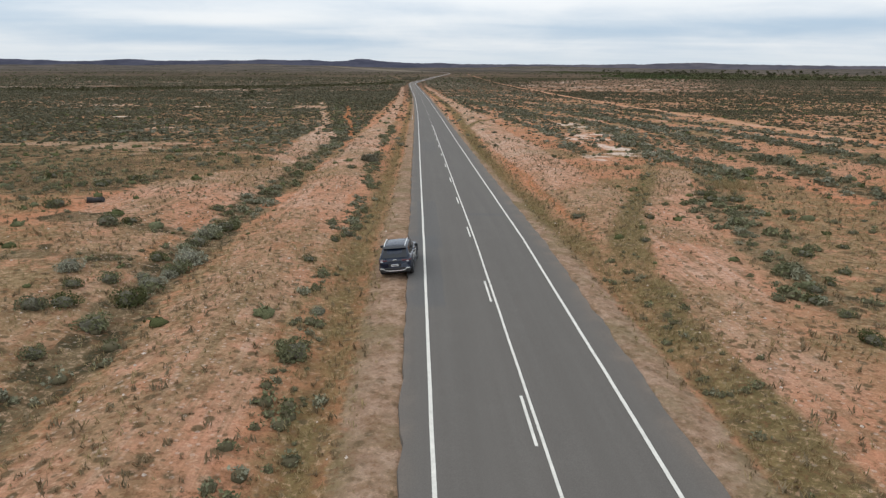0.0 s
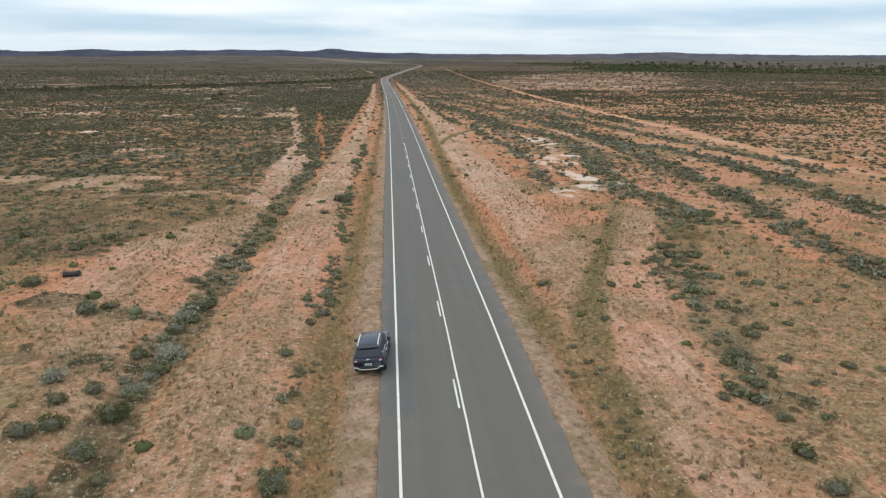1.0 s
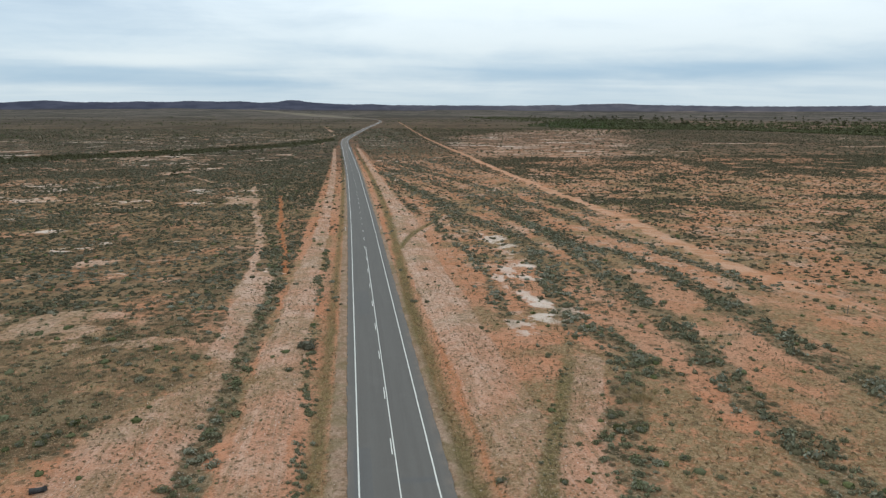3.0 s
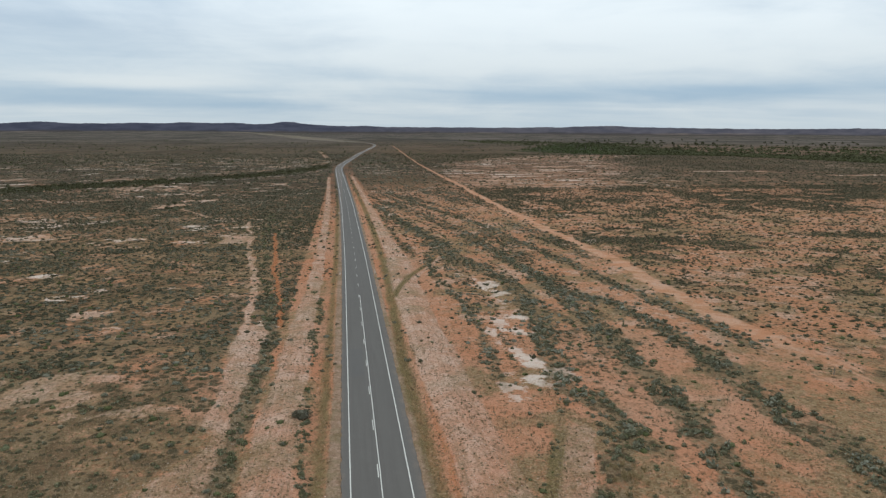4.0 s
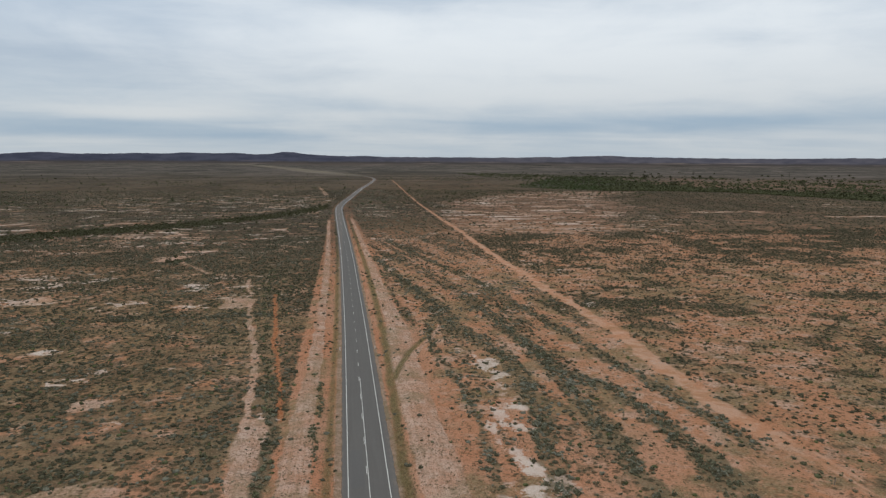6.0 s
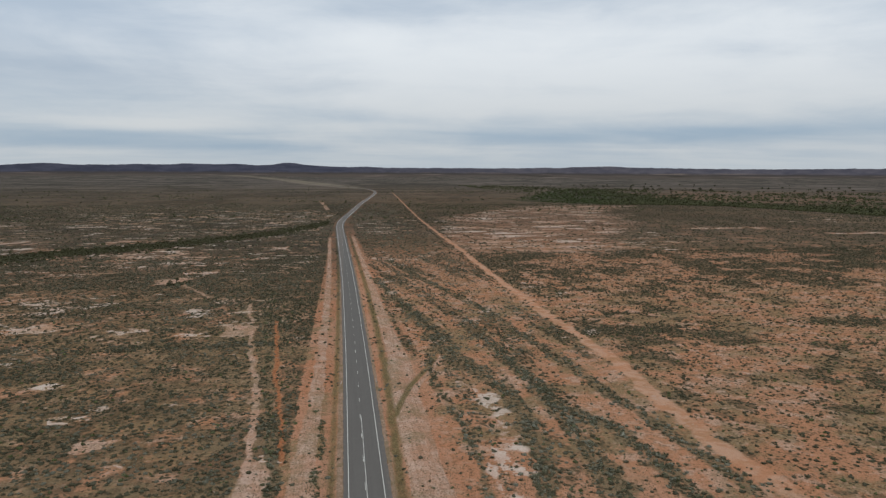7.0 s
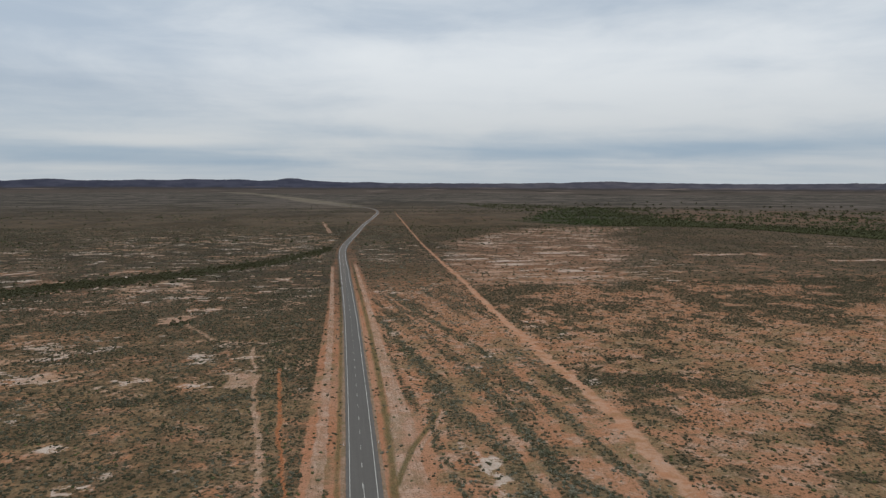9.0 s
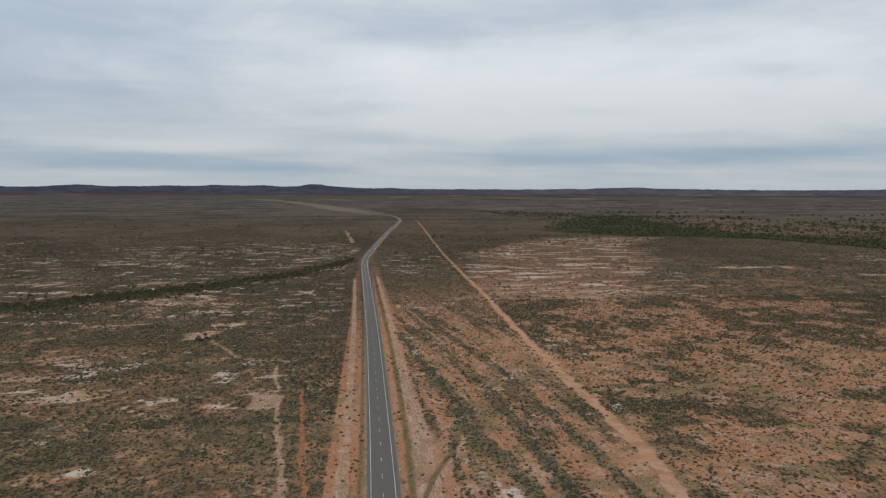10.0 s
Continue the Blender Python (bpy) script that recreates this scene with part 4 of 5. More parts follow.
tagged(tufts("creek_scrub", cx, cy, 0.8 + 1.1 * rng.random(len(t)), 6, GREEN, 0.8, 0.5, 31, simple=True), "dense olive-green scrub along a dry creek", "scrub", kind="stuff")
x, y = rng.uniform(330, 1700, 60000), rng.uniform(300, 3800, 60000)
ok = (rng.random(60000) < belt(x, y) * (0.12 + 0.88 * step(fbm(x * 0.3, y, 110, 66, 4), 0.42, 0.58))) & in_view(x, y)
fx = rng.uniform(500, 1300, 9000)
fy = belt_front(fx) + 20 + 230 * rng.random(9000) ** 1.5
ok2 = in_view(fx, fy) & (rng.random(9000) < belt(fx, fy))
x, y = np.concatenate([x[ok], fx[ok2]]), np.concatenate([y[ok], fy[ok2]])
fresh = x / y < 0.40 + 0.07 * rng.random(len(x))
for ok, mat, label in ((fresh, FRESH, "belt of fresh green trees and scrub far off"), (~fresh, WOOD, "belt of dark green trees and scrub far off")):
    tall = 0.75 if mat is FRESH else 1.15
    tagged(tufts("creek_woodland", x[ok], y[ok], (1.1 if mat is FRESH else 1.6) + 3.2 * rng.random(ok.sum()) ** 2.6, 5, mat, tall, 0.5, 32, simple=True), label, "woodland", kind="stuff")
x, y = rng.uniform(480, 2300, 30000), rng.uniform(500, 3000, 30000)
behind = y - belt_front(x)
ok = (behind > 120) & (behind < 1500) & in_view(x, y) & (rng.random(30000) < 0.10 + 0.8 * step(fbm(x, y, 150, 63, 4), 0.45, 0.57))
x, y = x[ok], y[ok]
tagged(tufts("open_woodland", x, y, 1.0 + 3.4 * rng.random(len(x)) ** 2.2, 5, WOOD, 1.0, 0.5, 33, simple=True), "open dark scrub and low trees on the far plain", "woodland", kind="stuff")

y = rng.uniform(850, 2700, 9000)
x = rng.uniform(-0.62, 0.5, 9000) * y
ok = (rng.random(9000) < 0.08 + 0.9 * step(fbm(x * 0.35, y, 130, 67, 4), 0.52, 0.60)) & (np.abs(x - road_x(y)) > 16)
x, y = x[ok], y[ok]
tagged(tufts("far_scrub", x, y, 0.6 + 1.9 * rng.random(len(x)) ** 2.5, 4, WOOD, 0.9, 0.5, 34, simple=True), "clumps of dark scrub far out on the plain", "scrub", kind="stuff")

# quartz stones on the banks
x, y = scatter(rng, 8000, -32, 30, 12, 120, "pink", 1.0, 0.12)


def make_stones(x, y):
    g = np.random.default_rng(41)
    n = len(x)
    s = (0.02 + 0.07 * g.random(n) ** 5)[:, None, None]
    unit = np.array([(1, 0, 0), (0, 1, 0), (-1, 0, 0), (0, -1, 0), (0, 0, 0.7), (0, 0, -0.5)], float)
    v = unit[None] * s * (0.7 + 0.6 * g.random((n, 6, 1)))
    v = v + np.stack([x, y, land_z(x, y) + 0.01], -1)[:, None]
    tri = np.array([(0, 1, 4), (1, 2, 4), (2, 3, 4), (3, 0, 4), (1, 0, 5), (2, 1, 5), (3, 2, 5), (0, 3, 5)])
    f = (tri[None] + 6 * np.arange(n)[:, None, None]).reshape(-1, 3)
    return tagged(new("loose_stones", from_arrays("loose_stones", v.reshape(-1, 3), f, STONE)), "small pale quartz stones on gravel", "stones", kind="stuff")


make_stones(x, y)


# shrubs that can be told apart
def make_bush(leaf, seed, leaves=1000, name="saltbush"):
    """A bush one metre in radius: a few stems and a ragged dome of leaves."""
    g = np.random.default_rng(seed)
    bush = new(name)
    lumps = [(0, 0, 0.28, 0.62)] + [(0.52 * math.cos(a), 0.52 * math.sin(a), 0.2 + 0.2 * g.random(), 0.30 + 0.22 * g.random()) for a in g.random(6) * 6.283]
    rows = []
    for k in range(leaves):
        lx, ly, lz, lr = lumps[g.integers(len(lumps))]
        d = g.normal(size=3)
        d /= np.linalg.norm(d)
        c = np.array((lx, ly, lz)) + d * lr * (0.75 + 0.3 * g.random()) * (1, 1, 0.85)
        if c[2] < 0.02:
            c[2] = 0.02 + 0.1 * g.random()
        a = g.normal(size=3) + d * 0.6
        a /= np.linalg.norm(a)
        b = np.cross(a, g.normal(size=3))
        b /= np.linalg.norm(b)
        s = 0.034 + 0.046 * g.random()
        rows += [c - a * s, c + b * s * 0.6, c + a * s, c - b * s * 0.6]
    me = from_arrays("foliage", np.array(rows), np.arange(len(rows)).reshape(-1, 4), leaf)
    point_attr(me, "tone", np.full(len(rows), g.random()))
    ob = new("foliage", me)
    ob.parent = bush
    # solid heart in dark twig brown, painted as the shade behind the leaves
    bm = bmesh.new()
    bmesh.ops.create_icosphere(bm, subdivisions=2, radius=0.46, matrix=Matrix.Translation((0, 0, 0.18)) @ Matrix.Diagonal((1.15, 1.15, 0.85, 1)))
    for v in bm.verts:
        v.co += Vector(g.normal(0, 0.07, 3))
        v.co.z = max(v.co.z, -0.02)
    part("heart", bm, TWIG_SHADE, bush)
    bm = bmesh.new()
    for k in range(6):
        a, lean = g.random() * 6.283, 0.35 + 0.5 * g.random()
        m = pose(0, 0, -0.03, 0, math.degrees(lean), math.degrees(a)) @ Matrix.Translation((0, 0, 0.3))
        bmesh.ops.create_cone(bm, segments=5, radius1=0.035, radius2=0.012, depth=0.66, matrix=m)
    part("stems", bm, BARK, bush)
    return bush


BUSHES = [make_bush(LEAF, 100 + k) for k in range(4)] + [make_bush(GUM, 110 + k) for k in range(3)]
DRY_BUSH = make_bush(FAR_LEAF, 120, 1100, "dry_bush")

# places and radii
EAST = [(16.6, 33.3, .5), (16.3, 29.6, .6), (15.3, 28.1, .55), (19.6, 32.4, .45), (15.7, 26.3, .55), (14.9, 23.4, .65), (22.9, 37.4, .4), (25.9, 41.1, .35),
        (17.9, 26.2, .5), (22.8, 31.3, .5), (19.5, 29.5, .35), (17.7, 30.5, .35), (25.4, 48, .7), (29.4, 44.9, .3), (34.2, 58.6, .35), (34.8, 66, .6),
        (33.7, 70.5, 1.1), (21.9, 53.8, .8), (23.9, 53.6, .8), (22.3, 56.7, .7), (17.5, 38.3, .5), (19.5, 35.9, .7), (10.8, 38.8, .4), (13.5, 45.4, .5),
        (17.3, 60.3, .4), (8.4, 46.7, .6), (15, 86.5, .5), (15.6, 85.2, .4), (21.3, 74.6, .6), (26.9, 80.3, .5), (40.4, 82.1, .6), (14.7, 20.9, .7), (35.9, 47.3, .45)]
WEST = [(-18.9, 48.8, .75), (-21.3, 31.8, .85), (-19, 31, .7), (-18, 32.4, .5), (-9.8, 35.1, .5), (-8.3, 41.8, .6), (-8.9, 39.8, .45), (-9.6, 44.2, .6),
        (-16.7, 35.8, 1.2), (-16.8, 34, .9), (-17.6, 41.5, 1.1), (-17, 44.2, 1), (-17.5, 39.5, .9), (-17.4, 29.2, 1), (-17.6, 26.1, .9), (-17.2, 31.7, .8),
        (-8.4, 23, .9), (-8.2, 27.8, .5), (-30, 47, 1), (-23.4, 40.8, 1), (-22.4, 41.8, .7), (-28.2, 58.5, .4), (-20.9, 85.8, .35), (-28.6, 88.4, .6),
        (-16.1, 83.5, .4), (-20.2, 29.8, .6), (-20.4, 26.8, .8), (-19.5, 27.6, .8), (-18.2, 22.9, .6), (-17, 33.3, .6), (-31.3, 100.4, .5), (-18.2, 64.1, .5)]


def plant(k, x, y, r, which=None):
    z = float(land_z(np.array([x]), np.array([y]))[0])
    src = which or BUSHES[k % len(BUSHES)]
    b = copy_thing(src, pose(x, y, z - 0.02, 0, 0, (k * 137) % 360))
    b.scale = (r, r * (0.85 + 0.3 * ((k * 7) % 10) / 10), r * (0.8 + 0.3 * ((k * 3) % 10) / 10))
    dark = k % len(BUSHES) >= 4
    return tagged(b, "round dark green bush on red sandy soil" if dark else "grey-green saltbush growing on red sandy soil", "bush", "roadside bushes")


for k, (x, y, r) in enumerate(EAST):
    plant(4 + k % 3 if k % 4 else k % 4, x, y, r)
for k, (x, y, r) in enumerate(WEST):
    plant(k, x, y, r)
k = 0
while k < 110:
    x, y = random.uniform(-40, 75), random.uniform(14, 120)
    here = plan(np.array([x]), np.array([y]))
    if random.random() < max(float(here["veg"][0]), 0.03) and abs(x) > 8 and float(here["gravel"][0]) < 0.1:
        plant(k + 3, x, y, random.uniform(0.3, 0.75))
        k += 1
tagged(plant(5, -9.4, 81.7, 1.6, DRY_BUSH), "large dark brown twiggy bush beside the road verge", "bush")
for ob in BUSHES + [DRY_BUSH]:
    for o in (*ob.children_recursive, ob):
        bpy.data.objects.remove(o)


# trees along the eastern creek
def make_tree(seed):
    g = np.random.default_rng(seed)
    tree = new("gum_tree")
    tips = []
    lean = g.normal(0, 0.06, 2)
    rings = []
    for h in np.linspace(0, 5.5, 7):
        rad = 0.34 * (1 - h / 7.5)
        rings.append([(lean[0] * h + rad * math.cos(a), lean[1] * h + rad * math.sin(a), h - 0.2) for a in np.linspace(0, 6.283, 8)[:-1]])
    trunk = loft(rings)
    for k in range(7):
        a, h = g.random() * 6.283, 2.2 + 3.2 * g.random()
        out, up = 1.6 + 1.8 * g.random(), 1.4 + 2.2 * g.random()
        base = np.array((lean[0] * h, lean[1] * h, h))
        tip = base + (out * math.cos(a), out * math.sin(a), up)
        d = Vector(tip - base)
        m = Matrix.Translation((base + tip) / 2) @ d.to_track_quat("Z", "Y").to_matrix().to_4x4()
        bmesh.ops.create_cone(trunk, segments=6, radius1=0.13, radius2=0.04, depth=d.length, matrix=m)
        tips.append(tip)
    tips.append(np.array((0, 0, 7.6)))
    part("trunk", trunk, BARK, tree)
    rows = []
    for tip in tips:
        lr = 1.1 + 0.8 * g.random()
        for k in range(30):
            d = g.normal(size=3)
            d /= np.linalg.norm(d)
            c = tip + d * lr * g.random() ** 0.4 * (1, 1, 0.7)
            a = g.normal(size=3)
            a /= np.linalg.norm(a)
            b = np.cross(a, g.normal(size=3))
            b /= np.linalg.norm(b)
            s = 0.40 + 0.28 * g.random()
            rows += [c - a * s, c + b * s * 0.5, c + a * s, c - b * s * 0.5]
    me = from_arrays("crown", np.array(rows), np.arange(len(rows)).reshape(-1, 4), WOOD)
    point_attr(me, "tone", np.full(len(rows), 0.6 * g.random()))
    ob = new("crown", me)
    ob.parent = tree
    return tree


TREES = [make_tree(200 + k) for k in range(4)]


def grow(k, x, y, s):
    z = float(land_z(np.array([x]), np.array([y]))[0])
    t = copy_thing(TREES[k % 4], pose(x, y, z, 0, 0, (k * 97) % 360))
    t.scale = (s, s, s)
    return tagged(t, "dark grey-green gum tree far out on the plain", "tree", "gum trees along the creek")


k = 0
while k < 110:
    x, y = random.uniform(380, 1500), random.uniform(450, 2600)
    if random.random() < float(belt(np.array([x]), np.array([y]))[0]) * 0.5:
        grow(k, x, y, random.uniform(0.5, 1.1))
        k += 1
k = 0
while k < 150:
    x, y = random.uniform(560, 1900), random.uniform(700, 2600)
    here = np.array([x]), np.array([y])
    if y > belt_front(x) + 60 and x < 0.85 * y + 60 and random.random() < float(step(fbm(*here, 180, 63, 3), 0.40, 0.60)[0]):
        grow(k, x, y, random.uniform(0.6, 1.6))
        k += 1
for k in range(90):
    y = random.uniform(850, 2600)
    x = random.uniform(-0.6 * y, 0.75 * y)
    if abs(x - float(road_x(np.array([y]))[0])) > 18:
        grow(k, x, y, random.uniform(0.3, 0.6))
grow(2, -93, 361, 0.42), grow(1, -95.5, 358, 0.35)
for ob in TREES:
    for o in (*ob.children_recursive, ob):
        bpy.data.objects.remove(o)


# ---------------------------------------------------------------- the car on the road shoulder
CAR_PAINT = make_plain("dark_blue_car_paint", (0.005, 0.010, 0.024), 0.25, 0.0, 3.0, 0.12, Coat_Weight=0.45, Coat_Roughness=0.04, Coat_IOR=1.5, Specular_IOR_Level=0.25)
TINT = make_plain("tinted_car_glass", (0.012, 0.013, 0.015), 0.08, 0.0, 2.0, 0.1, Specular_IOR_Level=0.4)
BLACK = make_plain("black_plastic_trim", (0.018, 0.018, 0.019), 0.55, 0.0, 8.0, 0.2)
SILVER = make_plain("satin_silver_trim", (0.80, 0.79, 0.76), 0.35, 0.35, 6.0, 0.08)
RIM = make_plain("dark_alloy", (0.16, 0.16, 0.165), 0.4, 0.6, 6.0, 0.1)
RUBBER = make_plain("dusty_tyre_rubber", (0.030, 0.027, 0.025), 0.85, 0.0, 9.0, 0.3, 0.006)
LAMP_RED = make_plain("red_lamp_lens", (0.09, 0.010, 0.012), 0.15, 0.0, 5.0, 0.15)
LAMP_CLEAR = make_plain("clear_lamp_lens", (0.55, 0.55, 0.55), 0.12, 0.2, 5.0, 0.1)
PLATE = make_plain("white_plate", (0.70, 0.70, 0.68), 0.5, 0.0, 5.0, 0.08)
POST_WHITE = make_plain("white_post_plastic", (0.74, 0.73, 0.70), 0.6, 0.0, 3.0, 0.12)
POST_RED = make_plain("red_reflector", (0.45, 0.03, 0.03), 0.3, 0.0, 5.0, 0.1)


def side_of(y, pairs):
    """A station of the car body, as values read off a table of (y, half width, lower edge, belt)."""
    ys = [p[0] for p in pairs]
    return [float(np.interp(y, ys, [p[k] for p in pairs])) for k in (1, 2, 3)]


LOWER = [(0.00, .70, .46, .86), (0.05, .79, .38, .92), (0.14, .845, .33, 1.00), (0.35, .875, .30, 1.06), (0.8, .895, .27, 1.06), (1.6, .90, .25, 1.03), (2.5, .90, .25, 1.01),
         (3.1, .89, .26, 1.00), (3.5, .88, .28, .98), (3.95, .85, .30, .92), (4.2, .80, .33, .84), (4.33, .72, .38, .74), (4.38, .62, .44, .66)]


def lower_ring(y):
    hw, z0, z1 = side_of(y, LOWER)
    half = [(0.55, z0), (0.90, z0 + .02), (0.975, z0 + .10), (0.99, z0 + .24), (0.985, (z0 + z1) / 2), (1.0, z1 - .17), (0.985, z1 - .07), (0.93, z1), (0.60, z1 + .015)]
    ring = [(hw * u, y, z) for u, z in half]
    return ring + [(-x, q, z) for x, q, z in reversed(ring)]


CABIN = [(0.16, .78, 1.02, .74, 1.06), (0.34, .79, 1.03, .69, 1.28), (0.52, .80, 1.03, .655, 1.47), (0.70, .805, 1.03, .635, 1.565), (1.1, .815, 1.02, .625, 1.60),
         (1.7, .82, 1.01, .62, 1.605), (2.15, .82, 1.0, .61, 1.575), (2.5, .815, .99, .62, 1.46), (2.85, .80, .98, .68, 1.25), (3.2, .77, .97, .73, 1.01)]


def cabin_ring(y, k=0.0):
    ys = [c[0] for c in CABIN]
    wb, zb, wr, zr = [float(np.interp(y, ys, [c[n] for c in CABIN])) for n in (1, 2, 3, 4)]
    half = [(wb + k, zb - .03), (wb * .55 + wr * .45 + .015 + k, zb * .5 + zr * .5), (wr + .02 + k, zr - .05), (wr - .06, zr + k), (wr * .5, zr + .022 + k)]
    ring = [(x, y, z) for x, z in half]
    return ring + [(-x, q, z) for x, q, z in reversed(ring)]


def wheel(parent, x, y):
    side = 1 if x > 0 else -1
    bm = bmesh.new()
    prof = [(0.235, -.09), (0.30, -.105), (0.335, -.085), (0.345, 0.0), (0.335, .085), (0.30, .105), (0.235, .09)]
    rings = [[(x + b, y + r * math.cos(a), 0.345 + r * math.sin(a)) for r, b in prof] for a in np.linspace(0, 2 * math.pi, 25)[:-1]]
    rows = [[bm.verts.new(p) for p in ring] for ring in rings]
    for i in range(24):
        a, b = rows[i], rows[(i + 1) % 24]
        for k in range(7):
            bm.faces.new((a[k], a[(k + 1) % 7], b[(k + 1) % 7], b[k]))
    tyre = part("wheel", bm, RUBBER, parent, smooth=True)
    bm = bmesh.new()
    m = Matrix.Translation((x + side * .07, y, 0.345)) @ pose(0, 0, 0, 0, 90, 0)
    bmesh.ops.create_cone(bm, segments=24, radius1=.24, radius2=.24, depth=.02, cap_ends=True, matrix=m)
    for k in range(5):
        a = k * 2 * math.pi / 5
        arm = Matrix.Translation((x + side * .085, y, .345)) @ Matrix.Rotation(a, 4, "X") @ Matrix.Translation((0, .12, 0)) @ Matrix.Diagonal((.03, .22, .05, 1))
        bmesh.ops.create_cube(bm, size=1, matrix=arm)
    part("rim", bm, RIM, tyre, "dark grey alloy rim")


def make_car(m):
    car = tagged(new("sport_utility_car"), "dark blue compact SUV on the gravel road shoulder", "car")
    ys = [0, .05, .14, .25, .35, .55, .8, 1.2, 1.6, 2.0, 2.5, 2.8, 3.1, 3.3, 3.5, 3.75, 3.95, 4.1, 4.2, 4.28, 4.33, 4.38]
    part("body", loft([lower_ring(y) for y in ys]), CAR_PAINT, car, smooth=True)
    ys = [.16, .34, .52, .60, .70, .9, 1.1, 1.4, 1.7, 1.95, 2.15, 2.35, 2.5, 2.85, 3.2]
    part("cabin", loft([cabin_ring(y) for y in ys]), CAR_PAINT, car, smooth=True)
    # glass, a little proud of the cabin
    bm = bmesh.new()
    rows = [[bm.verts.new((u * q[0], q[1] - .014, q[2] + .012)) for u in (1, .5, 0, -.5, -1)] for q in ((.66, .17, 1.08), (.635, .34, 1.27), (.60, .50, 1.44))]
    for r0, r1 in zip(rows, rows[1:]):
        for k in range(4):
            bm.faces.new((r0[k], r0[k + 1], r1[k + 1], r1[k]))
    part("rear_window", bm, TINT, car, "dark tinted rear window", True)
    bm = bmesh.new()
    rows = [[bm.verts.new((u * q[0], q[1] + .014, q[2] + .016)) for u in (1, .5, 0, -.5, -1)] for q in ((.56, 2.27, 1.54), (.60, 2.5, 1.47), (.66, 2.85, 1.26), (.70, 3.16, 1.05))]
    for r0, r1 in zip(rows, rows[1:]):
        for k in range(4):
            bm.faces.new((r0[k], r0[k + 1], r1[k + 1], r1[k]))
    part("windscreen", bm, TINT, car, "dark glass windscreen", True)
    for s in (1, -1):
        for y0, y1, top0, top1 in ((.62, 1.02, .0, .0), (1.06, 1.78, .0, .0), (1.86, 2.62, .0, .16)):
            def at(y, f):
                r = cabin_ring(y, .006)
                lo, hi = Vector(r[0]), Vector(r[2])
                mid = Vector(r[1])
                p = lo.lerp(mid, f * 2) if f < .5 else mid.lerp(hi, f * 2 - 1)
                return (s * p.x, p.y, p.z)
            low = .12
            corners = [at(y0, low + (.25 if y0 < 1 else 0)), at(y1, low), at(y1, .90 - top1 * 2), at(y0 + (.06 if y0 < 1 else 0), .90)]
            bm = bmesh.new()
            vs = [bm.verts.new(q) for q in corners]
            mids = [bm.verts.new(at(y0 + .02, .5)), bm.verts.new(at(y1, .5))]
            bm.faces.new((vs[0], vs[1], mids[1], mids[0])), bm.faces.new((mids[0], mids[1], vs[2], vs[3]))
            part("side_window", bm, TINT, car)
        # chrome line under and round the side glass
        bm = bmesh.new()
        rail = [(.46, .62), (.60, .16), (1.0, .08), (1.8, .06), (2.6, .06), (2.95, .10)]
        pts = []
        for y, f in rail:
            r = cabin_ring(y, .012)
            p = Vector(r[0]).lerp(Vector(r[1]), min(1, f * 2)) if f < .5 else Vector(r[1]).lerp(Vector(r[2]), f * 2 - 1)
            pts.append(Vector((s * p.x, p.y, p.z)))
        rings = [[p + Vector(d) for d in ((0, 0, -.014), (s * .012, 0, 0), (0, 0, .014), (-s * .012, 0, 0))] for p in pts]
        part("window_trim", loft(rings), SILVER, car, "bright silver window trim")
        # roof rail on two feet
        bm = loft([[(s * (.565 + dx), y, z + dz) for dx, dz in ((-.018, -.012), (.018, -.012), (.018, .014), (-.018, .014))]
                   for y, z in ((.62, 1.575), (.74, 1.635), (1.0, 1.662), (1.5, 1.668), (1.9, 1.655), (2.08, 1.62), (2.16, 1.585))])
        part("roof_rail", bm, SILVER, car, "silver roof rail")
        # mirror
        bm = box(bmesh.new(), min(s * .87, s * 1.05), max(s * .87, s * 1.05), 2.42, 2.56, 1.02, 1.17, .03)
        part("door_mirror", bm, BLACK, car)
        # lamps
        bm = loft([[(s * x, y, z) for y, z in ((y0, .86), (y0 - .02, .90), (y0 - .02, .96), (y0, .99), (y0 + .05, .97), (y0 + .05, .88))] for x, y0 in ((.40, .055), (.62, .06), (.78, .10), (.855, .22))])
        part("tail_lamp", bm, LAMP_RED, car, "red tail lamp")
        bm = box(bmesh.new(), min(s * .62, s * .77), max(s * .62, s * .77), .005, .06, .885, .945, .012)
        part("reversing_lamp", bm, LAMP_CLEAR, car, "clear pale lamp lens")
        bm = box(bmesh.new(), min(s * .50, s * .76), max(s * .50, s * .76), 4.20, 4.34, .70, .80, .02)
        part("headlamp", bm, LAMP_CLEAR, car, "clear headlamp")
        # wheel arch trim
        for y in (.83, 3.46):
            rings = [[(s * (.86 + d), y + r * math.cos(a), .345 + r * math.sin(a)) for r, d in ((.375, .0), (.375, .055), (.43, .055), (.43, .0))] for a in np.linspace(0, math.pi, 13)]
            part("wheel_arch", loft(rings), BLACK, car)
            wheel(car, s * .80, y)
        part("door_sill", box(bmesh.new(), min(s * .84, s * .91), max(s * .84, s * .91), 1.28, 3.0, .24, .36, .02), BLACK, car)
        for y in (1.35, 2.2):
            part("door_handle", box(bmesh.new(), min(s * .895, s * .925), max(s * .895, s * .925), y, y + .2, .88, .915, .01), SILVER, car)
    # spoiler over the rear window
    rings = [[(x, .40 + .05 * abs(x), 1.505), (x, .38 + .05 * abs(x), 1.53), (x, .68, 1.60 - .05 * abs(x) ** 2), (x, .66, 1.565 - .05 * abs(x) ** 2)] for x in (-.63, -.4, 0, .4, .63)]
    part("rear_spoiler", loft(rings), BLACK, car, "glossy black rear spoiler")
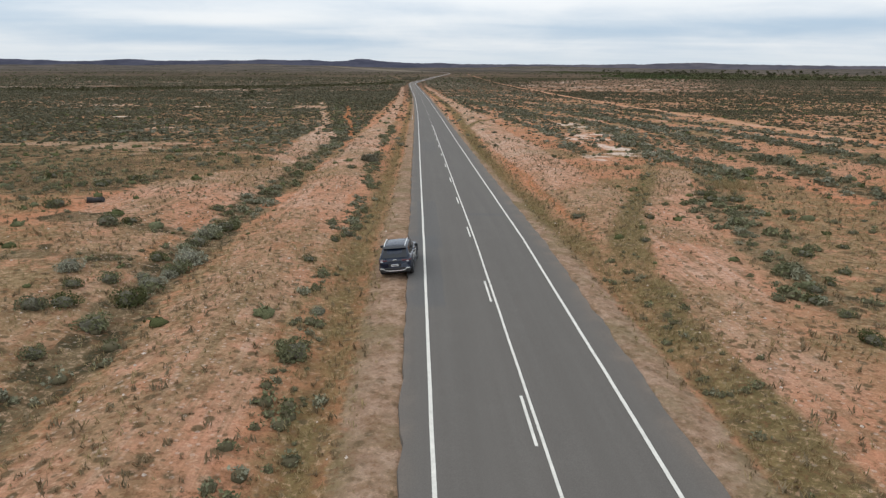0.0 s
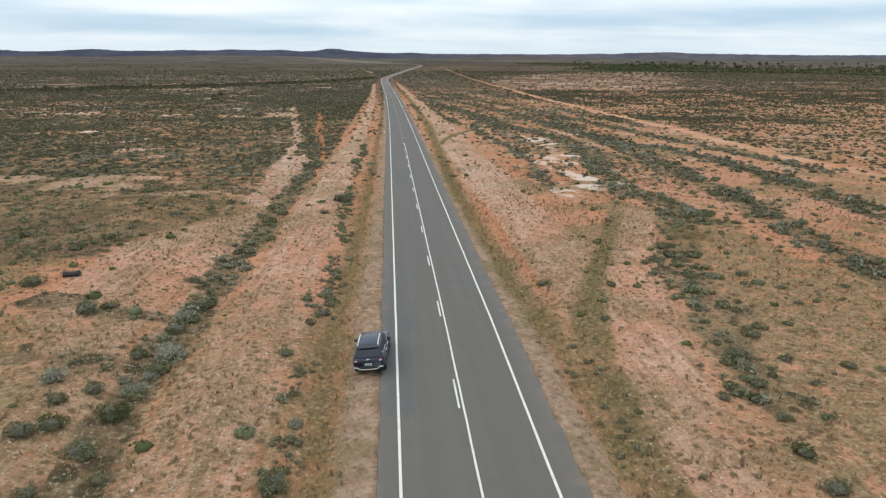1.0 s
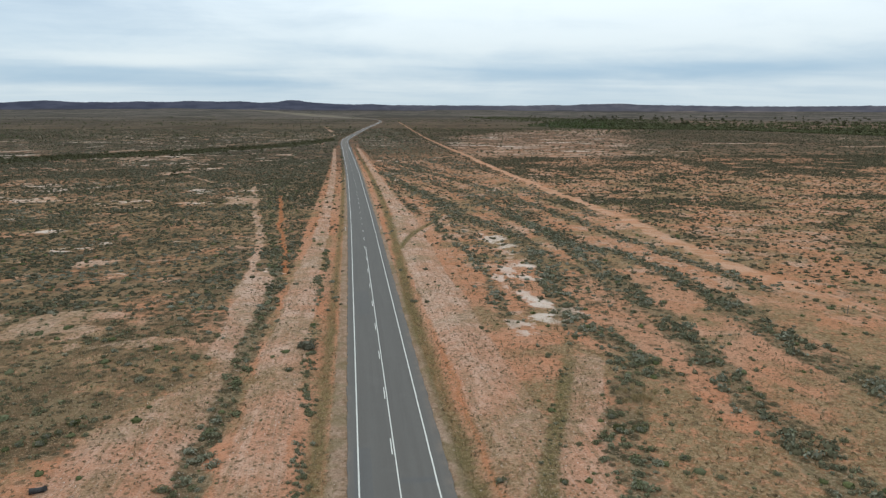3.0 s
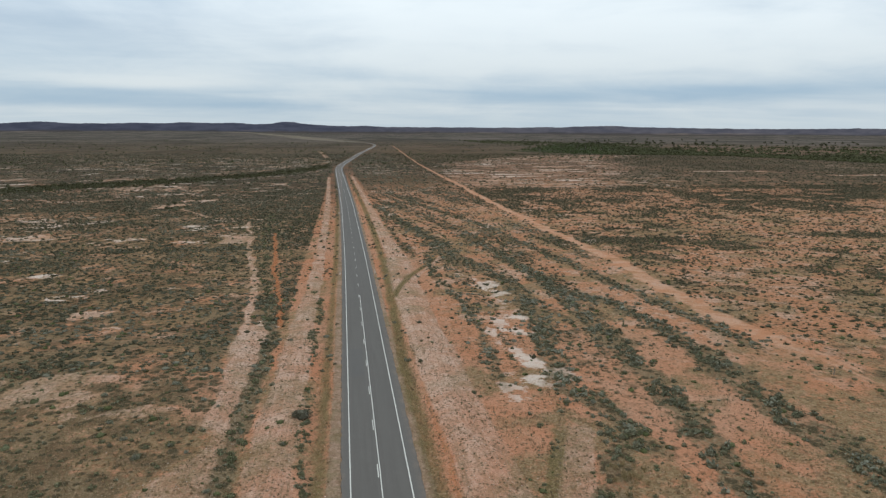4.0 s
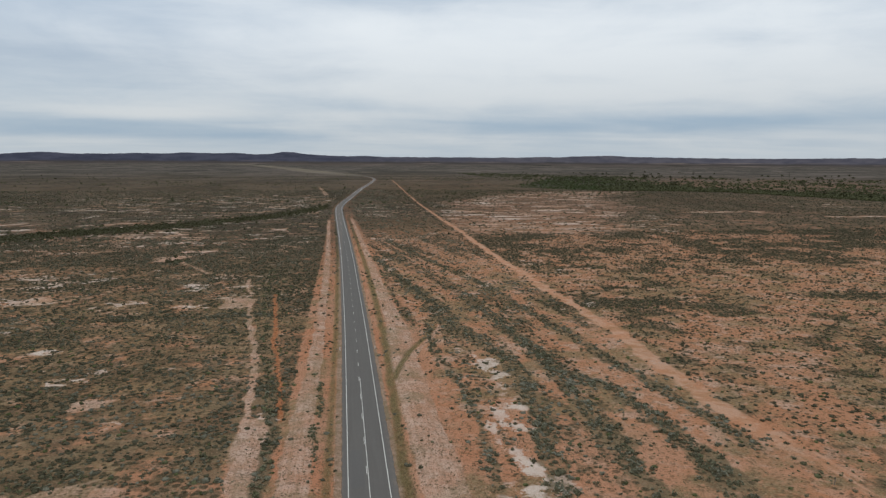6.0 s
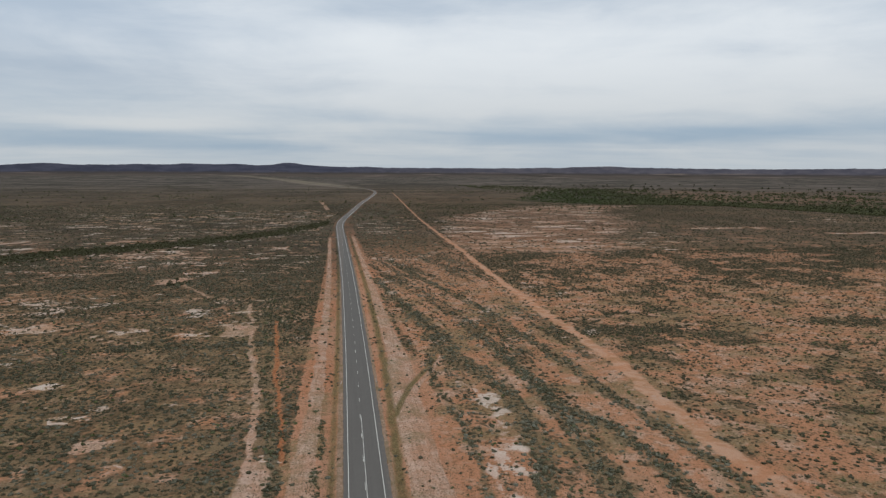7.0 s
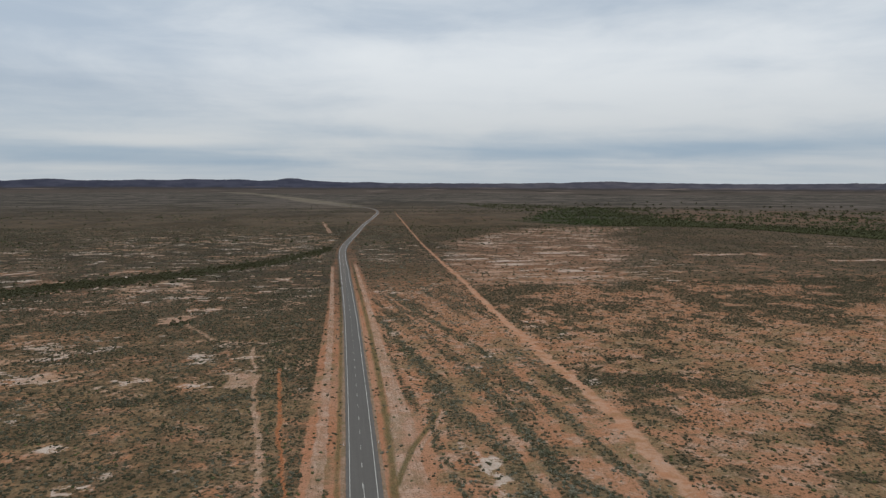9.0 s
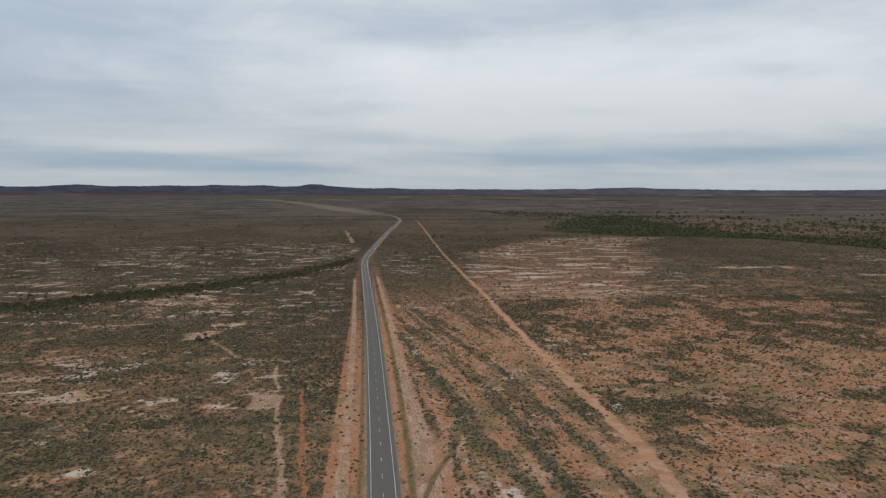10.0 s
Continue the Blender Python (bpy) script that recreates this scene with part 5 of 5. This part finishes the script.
    # lower bumper, silver skid plate with turned-up ends
    part("rear_bumper", box(bmesh.new(), -.80, .80, -.035, .20, .36, .58, .04), BLACK, car, "black plastic lower bumper")
    rings = [[(x, -.055, z - .020), (x, -.055, z + .020), (x, -.01, z + .024), (x, -.01, z - .024)] for x, z in ((-.80, .56), (-.62, .55), (-.50, .45), (-.25, .42), (0, .42), (.25, .42), (.50, .45), (.62, .55), (.80, .56))]
    part("skid_plate", loft(rings), SILVER, car, "bright silver lower bumper trim")
    part("tailgate_bar", box(bmesh.new(), -.42, .42, -.012, .03, .915, .945, .008), BLACK, car)
    part("tailgate_recess", box(bmesh.new(), -.34, .34, -.006, .05, .62, .80, .02), BLACK, car)
    part("badge", box(bmesh.new(), -.09, .09, .02, .07, .975, 1.005, .008), SILVER, car, "small silver badge")
    plate = part("number_plate", box(bmesh.new(), -.19, .19, -.022, -.002, .65, .77, .006), PLATE, car, "white number plate")
    for k in range(6):
        part("plate_mark", box(bmesh.new(), -.145 + k * .05, -.115 + k * .05, -.026, -.021, .675, .745), BLACK, plate)
    part("roof_aerial", loft([[(.0 + d * math.cos(a), .80 - h * .6 + d * 1.6 * math.sin(a), 1.61 + h) for a in np.linspace(0, 6.283, 7)[:-1]] for h, d in ((0, .035), (.03, .02), (.055, .006))]), BLACK, car)
    part("underbody", box(bmesh.new(), -.70, .70, .25, 4.1, .20, .34, .03), BLACK, car)
    car.matrix_world = m
    return car


def ground_at(x, y):
    return float(land_z(np.array([x]), np.array([y]))[0])


CAR_X, CAR_Y = -4.77, 32.4
make_car(pose(CAR_X, CAR_Y, ground_at(CAR_X, CAR_Y + 2) + 0.01, 0, -5.0, -4.5))


# ---------------------------------------------------------------- roadside posts and rubbish
def make_post(x, y):
    z = ground_at(x, y)
    post = tagged(new("guide_post"), "slim white plastic guide post on the road verge", "guide post", "guide posts along the road")
    rings = [[(dx * w, dy * w, h) for dx, dy in ((-.05, -.012), (-.02, .02), (.02, .02), (.05, -.012))] for h, w in ((-.1, 1), (.9, 1), (.99, .9), (1.0, .6))]
    part("shaft", loft(rings), POST_WHITE, post)
    part("reflector", box(bmesh.new(), -.028, .028, -.02, -.012, .80, .88, .003), POST_RED, post, "small red reflector")
    post.matrix_world = pose(x, y, z, 0, 0, 0)


for y in (176, 326, 476, 620):
    c = float(road_x(np.array([float(y)]))[0])
    make_post(c - 4.75, y), make_post(c + 4.95, y + 0.6)


def make_drum(x, y):
    """A crushed black steel drum that lies half open on the soil."""
    g = np.random.default_rng(9)
    drum = tagged(new("crushed_drum"), "crushed black steel drum lying on bare soil", "drum")
    rings = []
    for u, rad in ((-.62, .20), (-.62, .30), (-.57, .325), (-.52, .30), (-.2, .29), (-.16, .315), (-.12, .29), (.16, .28), (.20, .30), (.24, .28), (.50, .27), (.55, .30), (.60, .27), (.60, .18)):
        dent = 1 - .22 * math.exp(-((u - .1) / .25) ** 2)
        rings.append([(u + .03 * math.sin(3 * a), rad * math.cos(a) * (1 + .06 * math.sin(2 * a + u * 4)), .27 + rad * math.sin(a) * (dent if math.sin(a) > 0 else 1)) for a in np.linspace(0, 6.283, 19)[:-1]])
    part("shell", loft(rings), RUBBER, drum, smooth=True)
    lid = bmesh.new()
    bmesh.ops.create_cone(lid, segments=18, radius1=.29, radius2=.27, depth=.04, cap_ends=True, matrix=pose(.72, .06, .31, 70, 20, 60))
    part("bent_lid", lid, RUBBER, drum)
    drum.matrix_world = pose(x, y, ground_at(x, y) - .03, 0, 0, 12) @ Matrix.Scale(0.8, 4)


make_drum(-28.2, 49.0)


def make_track_post(x, y):
    """A thin weathered wooden post beside the old track."""
    post = tagged(new("wooden_post"), "thin weathered grey wooden post beside the dirt track", "post")
    rings = [[(r * math.cos(a) + lean * h, r * math.sin(a), h) for a in np.linspace(0, 6.283, 9)[:-1]] for h, r, lean in ((-.2, .07, .03), (.4, .065, .03), (1.0, .06, .03), (1.32, .055, .03), (1.36, .035, .03))]
    part("shaft", loft(rings), BARK, post)
    part("wire_tie", loft([[(.07 * math.cos(a) + .03, .07 * math.sin(a), h) for a in np.linspace(0, 6.283, 9)[:-1]] for h in (1.05, 1.07)]), RUBBER, post, "dark rusted wire tie")
    post.matrix_world = pose(x, y, ground_at(x, y), 0, 0, 0)


make_track_post(73.0, 85.5)
